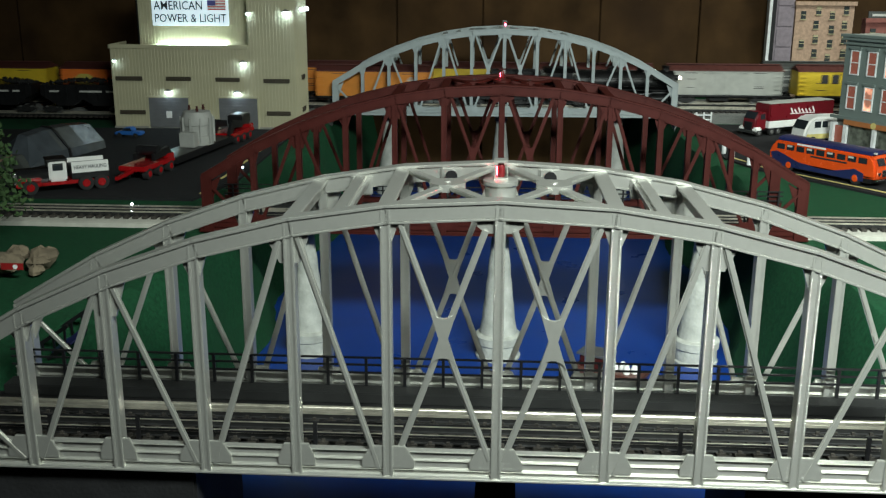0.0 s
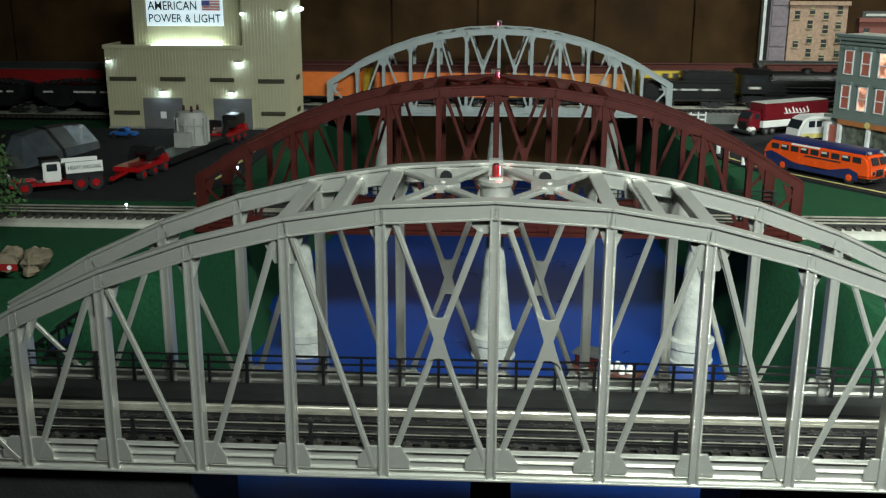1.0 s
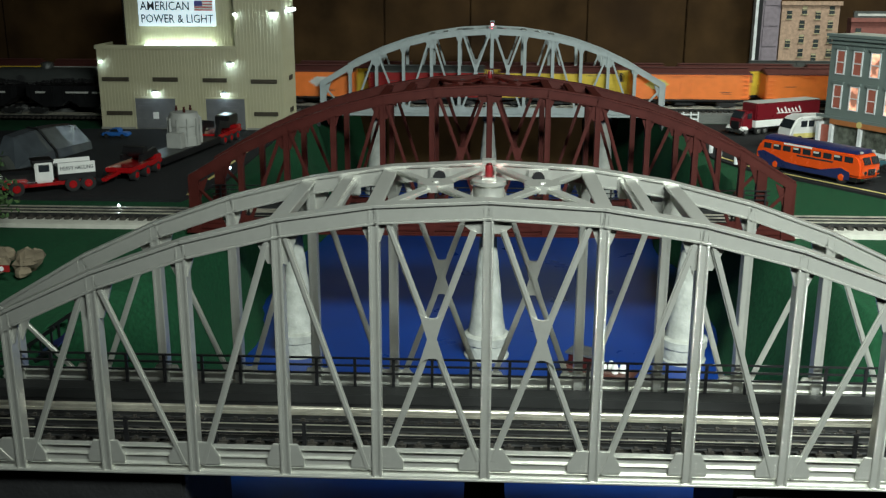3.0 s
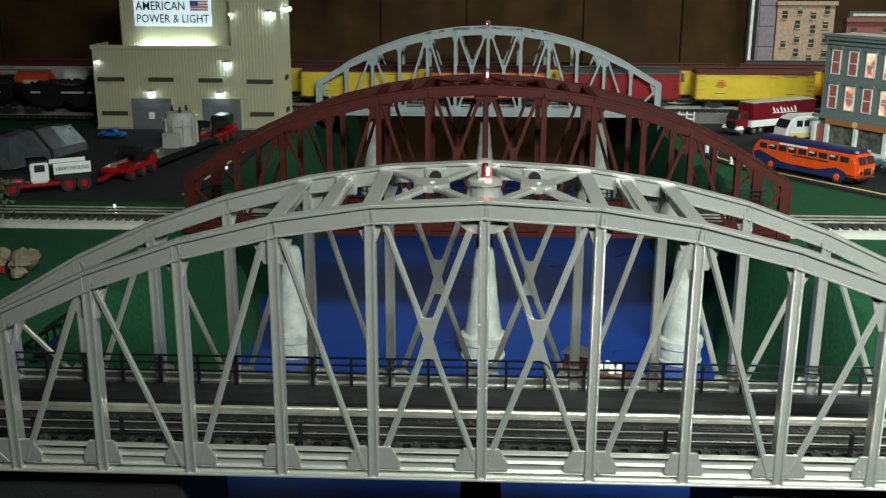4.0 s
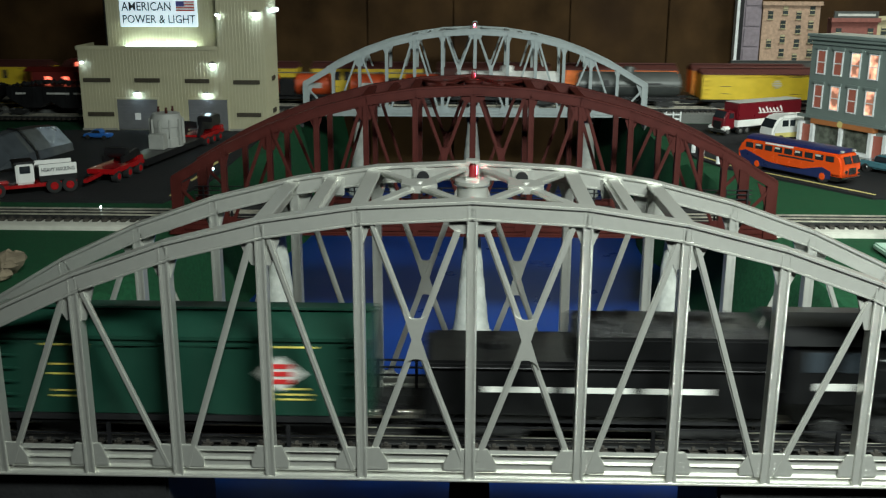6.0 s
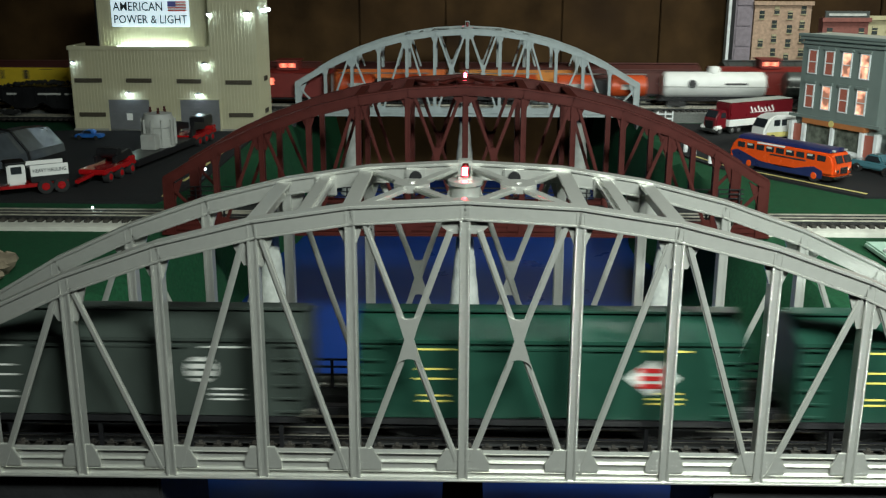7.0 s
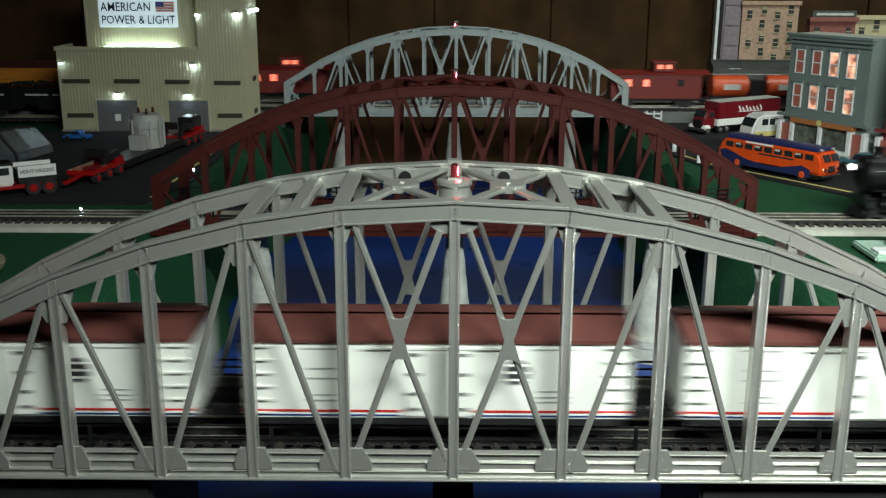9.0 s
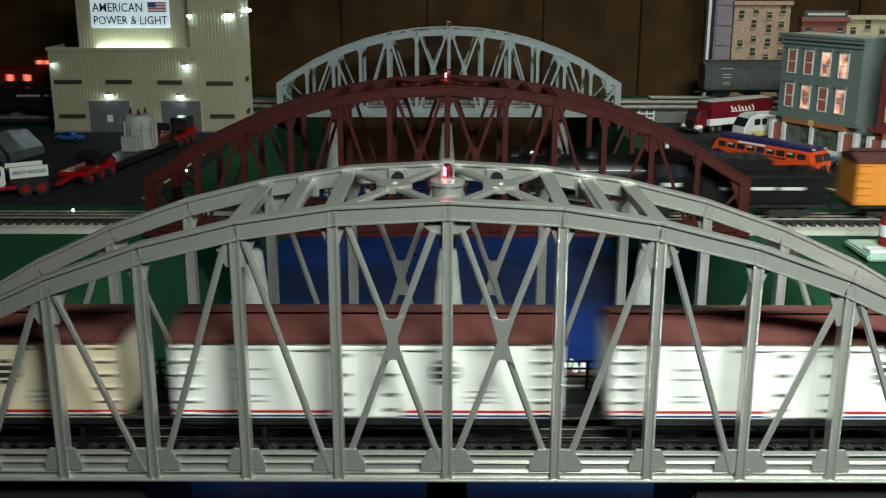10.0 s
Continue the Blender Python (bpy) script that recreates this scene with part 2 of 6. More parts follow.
def arch_bridge(label, paint, m, fine, group, phase):
    top = thing("arch_bridge", label, "model bridge", m, group)
    xs = [-x for x in reversed(NODES[1:])] + list(NODES)
    bev = 0.0005 if fine else 0.0
    for rear, y in ((False, 0.0), (True, DEPTH)):
        o = 1 if rear else -1          # outward side
        yo = y + 0.0
        # bottom girder with flanges and a ledge
        half = [(0.0055, 0.0), (0.0055, 0.0020), (0.0016, 0.0024), (0.0016, 0.0056), (0.0038, 0.0059), (0.0038, 0.0070), (0.0016, 0.0073), (0.0016, 0.0120),
                (0.0029, 0.0123), (0.0029, 0.0133), (0.0011, 0.0135), (0.0011, 0.0180), (0.0029, 0.0183), (0.0029, 0.0197)]
        g = Mesh().section([(y - a, b) for a, b in half] + [(y + a, b) for a, b in reversed(half)], -0.385, 0.385)
        girder = part("bottom_girder", g, paint, top, bevel=bev)
        # arched top chord, a piece for each panel
        for a, b in zip(xs, xs[1:]):
            p, q = Vector((a, y, arch(a))), Vector((b, y, arch(b)))
            d = (q - p).normalized() * 0.0007
            ch = Mesh()
            nrm = Vector((-(q - p).z, 0, (q - p).x)).normalized()
            ch.bar(p - nrm * 0.001 - d, q - nrm * 0.001 + d, 0.0022, 0.0116)
            ch.bar(p - nrm * 0.0065 - d, q - nrm * 0.0065 + d, 0.0092, 0.0094)
            ch.bar(p - nrm * 0.0118 - d, q - nrm * 0.0118 + d, 0.0016, 0.0106)
            part("top_chord", ch, paint, top, bevel=0.0003 if fine else 0)
        # posts
        for x in xs:
            end = abs(x) > 0.37
            w = 0.0075 if end else 0.0032
            a, g = w * 0.78 + 0.0009, w * 0.78 - 0.0009
            prof = [(-a, -0.0050), (-g, -0.0050), (-g, -0.0043), (g, -0.0043), (g, -0.0050), (a, -0.0050), (a, 0.0050), (g, 0.0050), (g, 0.0043), (-g, 0.0043), (-g, 0.0050), (-a, 0.0050)]
            post = Mesh().slab([(x + u - (math.copysign(0.0055, x) if end else 0), y + v) for u, v in prof], 0.0005, arch(x) - 0.0026)
            part("post", post, paint, top, bevel=0.0004 if fine else 0)
        # diagonals
        def brace(xa, za, xb, zb, w=0.0043, out=0.0030):
            yy = yo + o * out
            dm = Mesh().bar((xa, yy, za), (xb, yy, zb), w, 0.0028)
            part("diagonal", dm, paint, top, bevel=0.0010 if fine else 0, smooth=True)
        n = NODES
        for s in (-1, 1):
            for k_top, k_bot in ((2, 1), (2, 3), (4, 3), (4, 5)):
                away = 1 if k_bot > k_top else -1
                brace(s * (n[k_top] + away * 0.0052), arch(n[k_top]) - 0.0118, s * (n[k_bot] - away * 0.0058), 0.006)
            brace(s * (n[6] - 0.010), arch(n[6]) - 0.0145, s * (n[5] + 0.0058), 0.006)
            brace(s * 0.0628, 0.1766, s * 0.0042, 0.0140)
            brace(s * 0.0640, 0.0190, s * 0.0086, 0.1722, out=0.0022)
            # lens plate with hollow ends where the two cross
            xm, zm = s * 0.0350, 0.0995
            pl = []
            for side, reach in ((1, 0.0200), (-1, 0.0190)):
                hw = 0.0088
                arc = [(-hw + hw * 2 * i / 12, reach - 0.0062 * math.sin(math.pi * i / 12) ** 0.6) for i in range(13)]
                pl += [(xm + side * u, zm + side * w2) for u, w2 in arc]
                pl += [(xm + side * 0.0030, zm)]
            yy = yo + o * 0.0032
            part("crossing_plate", Mesh().plate(pl, yy - 0.0014, yy + 0.0014), paint, top)
        # gusset plates
        for k, x in enumerate(xs):
            i = abs(k - 6)
            if i < 6:
                hw = 0.0175 if i in (1, 3, 5, 0) else 0.0125
                pl = [(x - hw, 0.0075), (x + hw, 0.0075), (x + hw, 0.0130), (x + hw * 0.66, 0.0235), (x - hw * 0.66, 0.0235), (x - hw, 0.0130)]
                yy = yo + o * 0.0030
                part("gusset", Mesh().plate(pl, yy - 0.0010, yy + 0.0010), paint, top, bevel=0.0003 if fine else 0)
            h = arch(x)
            hw = {0: 0.0145, 2: 0.0150, 4: 0.0150}.get(i, 0.0095)
            low = {0: 0.0215, 2: 0.030, 4: 0.032}.get(i, 0.024)
            if i < 6:
                dz = (arch(x + hw) - h, arch(x - hw) - h)
                pl = [(x - hw, h - 0.009 + dz[1]), (x - hw * 0.42, h - low), (x + hw * 0.42, h - low), (x + hw, h - 0.009 + dz[0])]
                if i == 0:
                    pl = [(x - hw, h - 0.009), (x - hw, h - 0.017), (x - hw * 0.6, h - low), (x + hw * 0.6, h - low), (x + hw, h - 0.017), (x + hw, h - 0.009)]
                yy = yo + o * 0.0012
                part("gusset", Mesh().plate(pl, yy - 0.0011, yy + 0.0011), paint, top)
            else:
                s = 1 if x > 0 else -1
                pl = [(x - s * 0.012, h - 0.010), (x - s * 0.024, h - 0.003), (x - s * 0.012, h - 0.034)]
                part("gusset", Mesh().plate(pl, y - 0.001, y + 0.001), paint, top)
        if fine and not rear:
            rv = Mesh()

            def rivet(x, z, yy):
                r = 0.00026
                rv.add([(x - r, yy, z - r), (x + r, yy, z - r), (x + r, yy, z + r), (x - r, yy, z + r), (x, yy - 0.00018, z)],
                       [(0, 1, 4), (1, 2, 4), (2, 3, 4), (3, 0, 4)])
            for i in range(327):
                rivet(-0.376 + i * 0.0023, 0.0042, -0.0012)
            for k, x in enumerate(xs):
                for z in np.arange(0.024, arch(x) - 0.012, 0.0024):
                    for s in (-1, 1):
                        rivet(x + s * 0.0025, z, -0.0050)
                for r in range(4):
                    for c in range(-4 + r, 5 - r):
                        if c:
                            rivet(x + c * 0.0026, 0.0095 + r * 0.0035, -0.0040)
            tagged(part("rivets", rv, paint, top, fix=False), "rows of small round rivet heads", kind="stuff")
    # beams and braces between the two arches
    for s in (-1, 1):
        for x in (0.072, 0.1335):
            z = arch(x) - 0.004
            bm_ = Mesh().box(s * x - 0.0006, s * x + 0.0006, 0.004, DEPTH - 0.004, z - 0.010, z)
            bm_.box(s * x - 0.0052, s * x + 0.0052, 0.004, DEPTH - 0.004, z - 0.0002, z + 0.0020)
            part("cross_beam", bm_, paint, top, bevel=0.0004)
        x = 0.1025
        z = arch(x) - 0.003
        part("cross_beam", Mesh().box(s * x - 0.006, s * x + 0.006, 0.004, DEPTH - 0.004, z - 0.008, z), paint, top, bevel=0.0025, smooth=True)
        z = arch(0.036) - 0.004
        for ya, yb in ((0.006, DEPTH - 0.006), (DEPTH - 0.006, 0.006)):
            part("sway_brace", Mesh().bar((s * 0.006, ya, arch(0.006) - 0.004), (s * 0.067, yb, arch(0.067) - 0.004), 0.0075, 0.0030, (0, 0, 1)), paint, top, bevel=0.0006)
        hub = Mesh().slab([(s * 0.036 + 0.013 * math.cos(a), DEPTH / 2 + 0.013 * math.sin(a)) for a in [i * math.pi / 4 + 0.39 for i in range(8)]], z - 0.003, z + 0.0022)
        hub.tube((s * 0.036, DEPTH / 2, z), (s * 0.036, DEPTH / 2, z + 0.0030), 0.0030, 0.0022, 12)
        part("brace_plate", hub, paint, top)
        # hangers with round holes inside the rear arch
        for x in (0.036, 0.1025):
            z = arch(x) - 0.009
            part("lamp_bracket", Mesh().box(s * x - 0.008, s * x + 0.008, DEPTH - 0.007, DEPTH - 0.004, z - 0.009, z + 0.006), paint, top, bevel=0.001)
            part("lamp_socket", Mesh().tube((s * x, DEPTH - 0.0068, z), (s * x, DEPTH - 0.012, z), 0.0042, 0.0046, 14), BLACK, top, "black round socket", smooth=True)
    part("cross_beam", Mesh().box(-0.004, 0.004, 0.004, DEPTH - 0.004, arch(0) - 0.028, arch(0) - 0.0221), paint, top, bevel=0.001)
    zc = arch(0) - 0.0160
    part("beacon_drum", Mesh().lathe((0, DEPTH / 2, zc), [(0.0128, -0.006), (0.0128, -0.003), (0.0105, 0.000), (0.0105, 0.011), (0.0118, 0.0125), (0.0118, 0.0150), (0.009, 0.0160)], 28), paint, top, smooth=True)
    for z0 in (0.0158, 0.0278):
        part("cage_plate", Mesh().box(-0.0046, 0.0046, DEPTH / 2 - 0.0044, DEPTH / 2 + 0.0044, zc + z0, zc + z0 + 0.0013), paint, top)
    for sx in (-1, 1):
        for sy in (-1, 1):
            part("cage_bar", Mesh().box(sx * 0.0042 - 0.0004, sx * 0.0042 + 0.0004, DEPTH / 2 + sy * 0.004 - 0.0004, DEPTH / 2 + sy * 0.004 + 0.0004, zc + 0.0170, zc + 0.0279), paint, top)
    # the lamp's flash is imitated by an added turning drum, dark red with one glowing face
    rotor = part("beacon_lens", Mesh().lathe((0, 0, 0), [(0.0024, 0), (0.0026, 0.0015), (0.0026, 0.0068), (0.0018, 0.0090)], 18), REDLENS, top, "red beacon lens", smooth=True)
    rotor.location = (0, DEPTH / 2, zc + 0.0172)
    arc = [(0.0029 * math.cos(a), 0.0029 * math.sin(a)) for a in [-math.pi / 2 - 0.7 + 0.14 * i for i in range(11)]]
    part("glowing_face", Mesh().slab(arc, 0.0012, 0.0070), REDGLOW, rotor, "bright red glowing face")
    beacons.append((rotor, phase))
    # deck, walkways, railings, track
    part("guard_strip", Mesh().section([(0.0790, 0.0046), (0.0790, 0.0110), (0.0795, 0.0116), (0.0822, 0.0116), (0.0827, 0.0110), (0.0827, 0.0046)], -0.384, 0.384), RAIL, top, "bright metal guard strip along the track")
    deck = part("deck", Mesh().box(-0.385, 0.385, 0.0065, DEPTH - 0.0065, 0.0010, 0.0045), DECK, top, "black plastic bridge deck")
    part("walkway", Mesh().box(-0.385, 0.385, DEPTH - 0.024, DEPTH - 0.0065, 0.0046, 0.0130), WALKWAY, top, "grey bridge walkway", bevel=0.0006)
    part("walkway", Mesh().box(-0.385, 0.385, 0.007, 0.022, 0.0046, 0.0095), DECK, top, "black bridge walkway", bevel=0.0006)
    yr = DEPTH - 0.0085
    post_r = Mesh().box(-0.0011, 0.0011, -0.0011, 0.0011, 0, 0.0240).data("railing_post", RAILBLACK)
    for i in range(26):
        piece("railing_post", post_r, top, (-0.3715 + i * 0.030, yr, 0.0130))
    for z in (0.0365, 0.0305, 0.0240):
        part("handrail", Mesh().bar((-0.384, yr, z), (0.384, yr, z), 0.0014, 0.0014), RAILBLACK, top)
    post_f = Mesh().box(-0.0013, 0.0013, -0.0011, 0.0011, 0, 0.0185).data("railing_post", RAILBLACK)
    for i in range(13):
        piece("railing_post", post_f, top, (-0.372 + i * 0.062, 0.0205, 0.0095))
    for z in (0.0278, 0.0190):
        part("handrail", Mesh().bar((-0.384, 0.0205, z), (0.384, 0.0205, z), 0.0012, 0.0012), RAILBLACK, top)
    return top


GAUGE = 0.0168       # from the middle rail to each outer rail


def track(label, y, z, x0, x1, single=True):
    """Three-rail tinplate track: ties, two outer rails and a middle rail."""
    top = thing("track", label, "model track", pose(0, y, z))
    lo, hi = (max(x0, -1.55), min(x1, 1.55)) if single else (0.0, 0.0)
    if single:
        tie = Mesh().box(-0.0034, 0.0034, -0.026, 0.026, 0, 0.0032)
        for yy in (-GAUGE - 0.0020, -GAUGE + 0.0020, GAUGE - 0.0020, GAUGE + 0.0020):
            tie.box(-0.0012, 0.0012, yy - 0.0009, yy + 0.0009, 0.0032, 0.0052)
        tie = tie.data("tie", TIE)
        for i in range(int((hi - lo) / 0.0125)):
            piece("tie", tie, top, (lo + 0.006 + i * 0.0125, 0, 0))
    tm = Mesh()
    for i in range(int((x1 - x0) / 0.0125)):
        x = x0 + 0.006 + i * 0.0125
        if not lo - 0.005 < x < hi + 0.005:
            tm.box(x - 0.0034, x + 0.0034, -0.026, 0.026, 0, 0.0032)
    if tm.v:
        tagged(part("tie_rows", tm, TIE, top), "dark crosswise track ties", kind="stuff")
    for yy in (-GAUGE, 0, GAUGE):
        r = part("rail", Mesh().section([(yy - 0.0016, 0.0030), (yy - 0.0016, 0.0035), (yy - 0.0004, 0.0040), (yy - 0.0004, 0.0072), (yy + 0.0004, 0.0072), (yy + 0.0004, 0.0040), (yy + 0.0016, 0.0035), (yy + 0.0016, 0.0030)], x0, x1), TRUCKMETAL, top, "dark rail foot and web")
        part("rail_head", Mesh().box(x0, x1, yy - 0.0009, yy + 0.0009, 0.0072, 0.0090), RAIL, r, "bright rail head")
    return top


Y_NEAR, Y_RED, Y_FAR = 0.6023, 1.2322, 2.2232
near_bridge = arch_bridge("silver painted steel arch bridge over the blue river", SILVER, pose(0.0017, Y_NEAR, 0, 0, 0, 0.02), True, "arch bridges", 0.50)
red_bridge = arch_bridge("oxide red painted steel arch bridge on stone piers", OXIDE, pose(0.0028, Y_RED, 0.0003, 0, 0, 0.336), True, "arch bridges", 0.50)
far_bridge = arch_bridge("pale grey painted steel arch bridge before the wall", WHITISH, pose(0.0080, Y_FAR, 0.0115, 0, 0, 0.39), True, "arch bridges", 1.40)
RAIL_Z, RAIL_FAR = 0.0046, 0.0190
T_NEAR, T_RED, T_FAR = Y_NEAR + 0.0505, Y_RED + 0.061, Y_FAR + 0.061
track("three-rail track across the silver bridge", T_NEAR, RAIL_Z, -5.8, 5.8)
track("three-rail track across the red bridge", T_RED, RAIL_Z, -5.8, 5.8)
part("track_bed", Mesh().box(-0.384, 0.384, 0.030, 0.090, 0.0046, 0.0072), GREYBED, far_bridge, "grey gravel track bed")
track("three-rail track across the far bridge", T_FAR, RAIL_FAR, -5.8, 5.8, False)

# ---- the large structure ----


def ground_height(x, y):
    wob = 0.012 * math.sin(y * 9.0) + 0.008 * math.sin(y * 23.0 + x * 3)
    edge = 0.335 + wob + (0.035 if y < 0.9 else 0.0)
    e = abs(x) - edge
    k = min(1.0, max(0.0, (e + 0.02) / 0.065))
    return -0.215 + 0.213 * (k * k * (3 - 2 * k))


gm = Mesh()
gx = [-6.4, -4.0, -2.6, -2.0, -1.6, -1.2, -0.9, -0.7, -0.55] + [-0.48 + 0.0125 * i for i in range(78)] + [0.55, 0.7, 0.9, 1.2, 1.6, 2.0, 2.6, 4.0, 6.4]
gy = [0.60 + 0.05 * i for i in range(39)] + [2.6, 2.75]
gm.add([(x, y, ground_height(x, y)) for y in gy for x in gx],
       [(j * len(gx) + i, j * len(gx) + i + 1, (j + 1) * len(gx) + i + 1, (j + 1) * len(gx) + i) for j in range(len(gy) - 1) for i in range(len(gx) - 1)])
setting("ground", gm, GRASS, "dark green felt grass with a river cutting", "ground", smooth=True)
setting("water", Mesh().box(-0.6, 0.6, 0.62, 2.6, -0.2, -0.18), WATER, "flat river painted deep blue", "water")

WALLWOOD = mat("dark_wood_panelling", (0.062, 0.034, 0.014), 0.8, 0, 0.45, 9, 0.05, 60, spec=0.08, dirt=(0.035, 0.020, 0.012), dirt_scale=4, dirt_amount=0.85)
wall = Mesh().box(-6.5, 6.5, 2.75, 2.85, -1.0, 2.4)
wall_back = setting("wall_north", wall, WALLWOOD, "dark brown wood panelled basement wall", "wall")
x = -3.0
for i, w in enumerate([0.34, 0.22, 0.31, 0.27, 0.30, 0.24, 0.33, 0.25, 0.17, 0.29, 0.23, 0.31, 0.26, 0.3, 0.28, 0.22, 0.33, 0.3, 0.27, 0.3, 0.3]):
    part("wall_panel", Mesh().box(x + 0.002, x + w - 0.002, 2.738, 2.751, -0.9, 2.39), WALLWOOD, wall_back, bevel=0.002)
    x += w
ROOM = mat("room_paint", (0.035, 0.032, 0.03), 0.9)
setting("wall_west", Mesh().box(-6.6, -6.5, -2.5, 2.85, -1.0, 2.4), ROOM, "plain dim basement wall", "wall")
setting("wall_east", Mesh().box(6.5, 6.6, -2.5, 2.85, -1.0, 2.4), ROOM, "plain dim basement wall", "wall")
setting("wall_south", Mesh().box(-6.6, 6.6, -2.6, -2.5, -1.0, 2.4), ROOM, "plain dim basement wall", "wall")
setting("ceiling", Mesh().box(-6.6, 6.6, -2.6, 2.85, 2.4, 2.5), ROOM, "plain dim basement ceiling", "ceiling")
setting("floor", Mesh().box(-6.6, 6.6, -2.6, 2.85, -1.1, -1.0), ROOM, "dim basement floor", "floor")


def pier(x, y, z0, z1, label):
    top = thing("bridge_pier", label, "bridge pier", pose(x, y, z0), "bridge piers")
    h = z1 - z0
    base = Mesh().lathe((0, 0, 0), [(0.0300, 0), (0.0305, 0.003), (0.0285, 0.005), (0.0285, 0.020), (0.0305, 0.0215), (0.0310, 0.032), (0.0295, 0.0335), (0.0255, 0.035)], 32)
    part("base", base, PIERSTONE, top, "smooth pale round footing", smooth=True)
    rows, n = [], 14
    for i in range(n + 1):
        k = i / n
        r = 0.0255 - 0.0155 * k ** 0.85
        rows += [(r + 0.0004 * math.sin(i * 2.1), 0.033 + (h - 0.037) * k)]
    part("shaft", Mesh().lathe((0, 0, 0), rows, 32), PIERSTONE, top, "tapered rough stone shaft", smooth=True)
    part("cap", Mesh().box(-0.014, 0.014, -0.014, 0.014, h - 0.008, h), BLACK, top, "black pier cap", bevel=0.001)
    return top


for x in (-0.2545, 0.0035, 0.268):
    pier(x, 1.276, -0.18, 0.0, "tapered pale stone bridge pier standing in water")
    pier(x, 2.290, -0.18, 0.0, "tapered pale stone bridge pier standing in water")

# one plain near-black for the near pier and the abutment blocks
ABUT = mat("plain_near_black", (0.006, 0.006, 0.007), 0.7, 0, 0.3, 40, 0.2)
near_pier = thing("bridge_pier", "black pier under the silver bridge", "bridge pier", pose(0.0017, Y_NEAR + 0.063, -0.18), "bridge piers")
part("base", Mesh().box(-0.024, 0.024, -0.055, 0.055, 0.0, 0.012), ABUT, near_pier, bevel=0.001)
part("shaft", Mesh().plate([(-0.019, 0.012), (0.019, 0.012), (0.0135, 0.172), (-0.0135, 0.172)], -0.045, 0.045), ABUT, near_pier, bevel=0.001)
part("cap", Mesh().box(-0.019, 0.019, -0.052, 0.052, 0.172, 0.180), ABUT, near_pier, bevel=0.001)
for xa, xb in ((-0.60, -0.203), (0.168, 0.60)):
    setting("abutment", Mesh().box(xa, xb, Y_NEAR + 0.004, Y_NEAR + 0.122, -0.22, -0.0005), ABUT, "black abutment block under the silver bridge", "abutment", bevel=0.002)

# raised beds that carry the tracks on either bank
for s in (-1, 1):
    xa, xb = sorted((s * 0.3870, s * 5.8))
    setting("roadbed", Mesh().section([(T_RED - 0.046, -0.03), (T_RED - 0.046, 0.0035), (T_RED - 0.040, 0.0046), (T_RED + 0.040, 0.0046), (T_RED + 0.046, -0.03)], xa, xb),
            ROADBED, "pale cast roadbed carrying the track", "roadbed")
    setting("roadbed", Mesh().box(xa, xb, T_NEAR - 0.05, T_NEAR + 0.05, -0.2, 0.0046), GREYBED, "grey gravel roadbed of the near track", "roadbed")
    setting("roadbed", Mesh().box(xa, xb, T_FAR - 0.05, T_FAR + 0.22, -0.03, RAIL_FAR), GREYBED, "grey gravel roadbed of the back tracks", "roadbed")

# ---- rolling stock; the origin of each lies on the rail head, x runs along the track ----
MARK = mat("dark_lettering", (0.03, 0.03, 0.032), 0.5)
FAINT = mat("faint_grey_lettering", (0.30, 0.31, 0.30), 0.5)
PALEMARK = mat("pale_lettering", (0.50, 0.50, 0.47), 0.5)
GOLDMARK = mat("yellow_lettering", (0.55, 0.46, 0.10), 0.5)
STRIPERED = mat("stripe_red", (0.45, 0.02, 0.02), 0.45)
STRIPEBLUE = mat("stripe_blue", (0.02, 0.04, 0.16), 0.45)


def bogie(parent, x, axles=2, pitch=0.026, r=0.0082, name="bogie"):
    n = (axles - 1) / 2 * pitch
    side = Mesh()
    for s in (-1, 1):
        y = s * 0.0205
        side.plate([(x - n - 0.010, 0.0095), (x - n - 0.004, 0.014), (x - 0.010, 0.012), (x - 0.006, 0.0165), (x + 0.006, 0.0165), (x + 0.010, 0.012), (x + n + 0.004, 0.014), (x + n + 0.010, 0.0095),
                    (x + n + 0.004, 0.0055), (x + 0.009, 0.0035), (x - 0.009, 0.0035), (x - n - 0.004, 0.0055)], y - 0.0015, y + 0.0015)
        for i in range(axles):
            xx = x - n + i * pitch
            side.tube((xx, y - s * 0.001, 0.0082), (xx, y + s * 0.0032, 0.0082), 0.0030, n=10)
    side.box(x - 0.005, x + 0.005, -0.020, 0.020, 0.010, 0.016)
    bo = part(name, side, TRUCKMETAL, parent, "black cast bogie frame")
    for i in range(axles):
        xx = x - n + i * pitch
        w = Mesh().tube((xx, -0.0205, r), (xx, 0.0205, r), 0.0015, n=8)
        for s in (-1, 1):
            w.tube((xx, s * 0.0135, r), (xx, s * 0.0175, r), r, n=18)
        part("wheelset", w, STEEL, bo, "dull steel wheels on an axle")


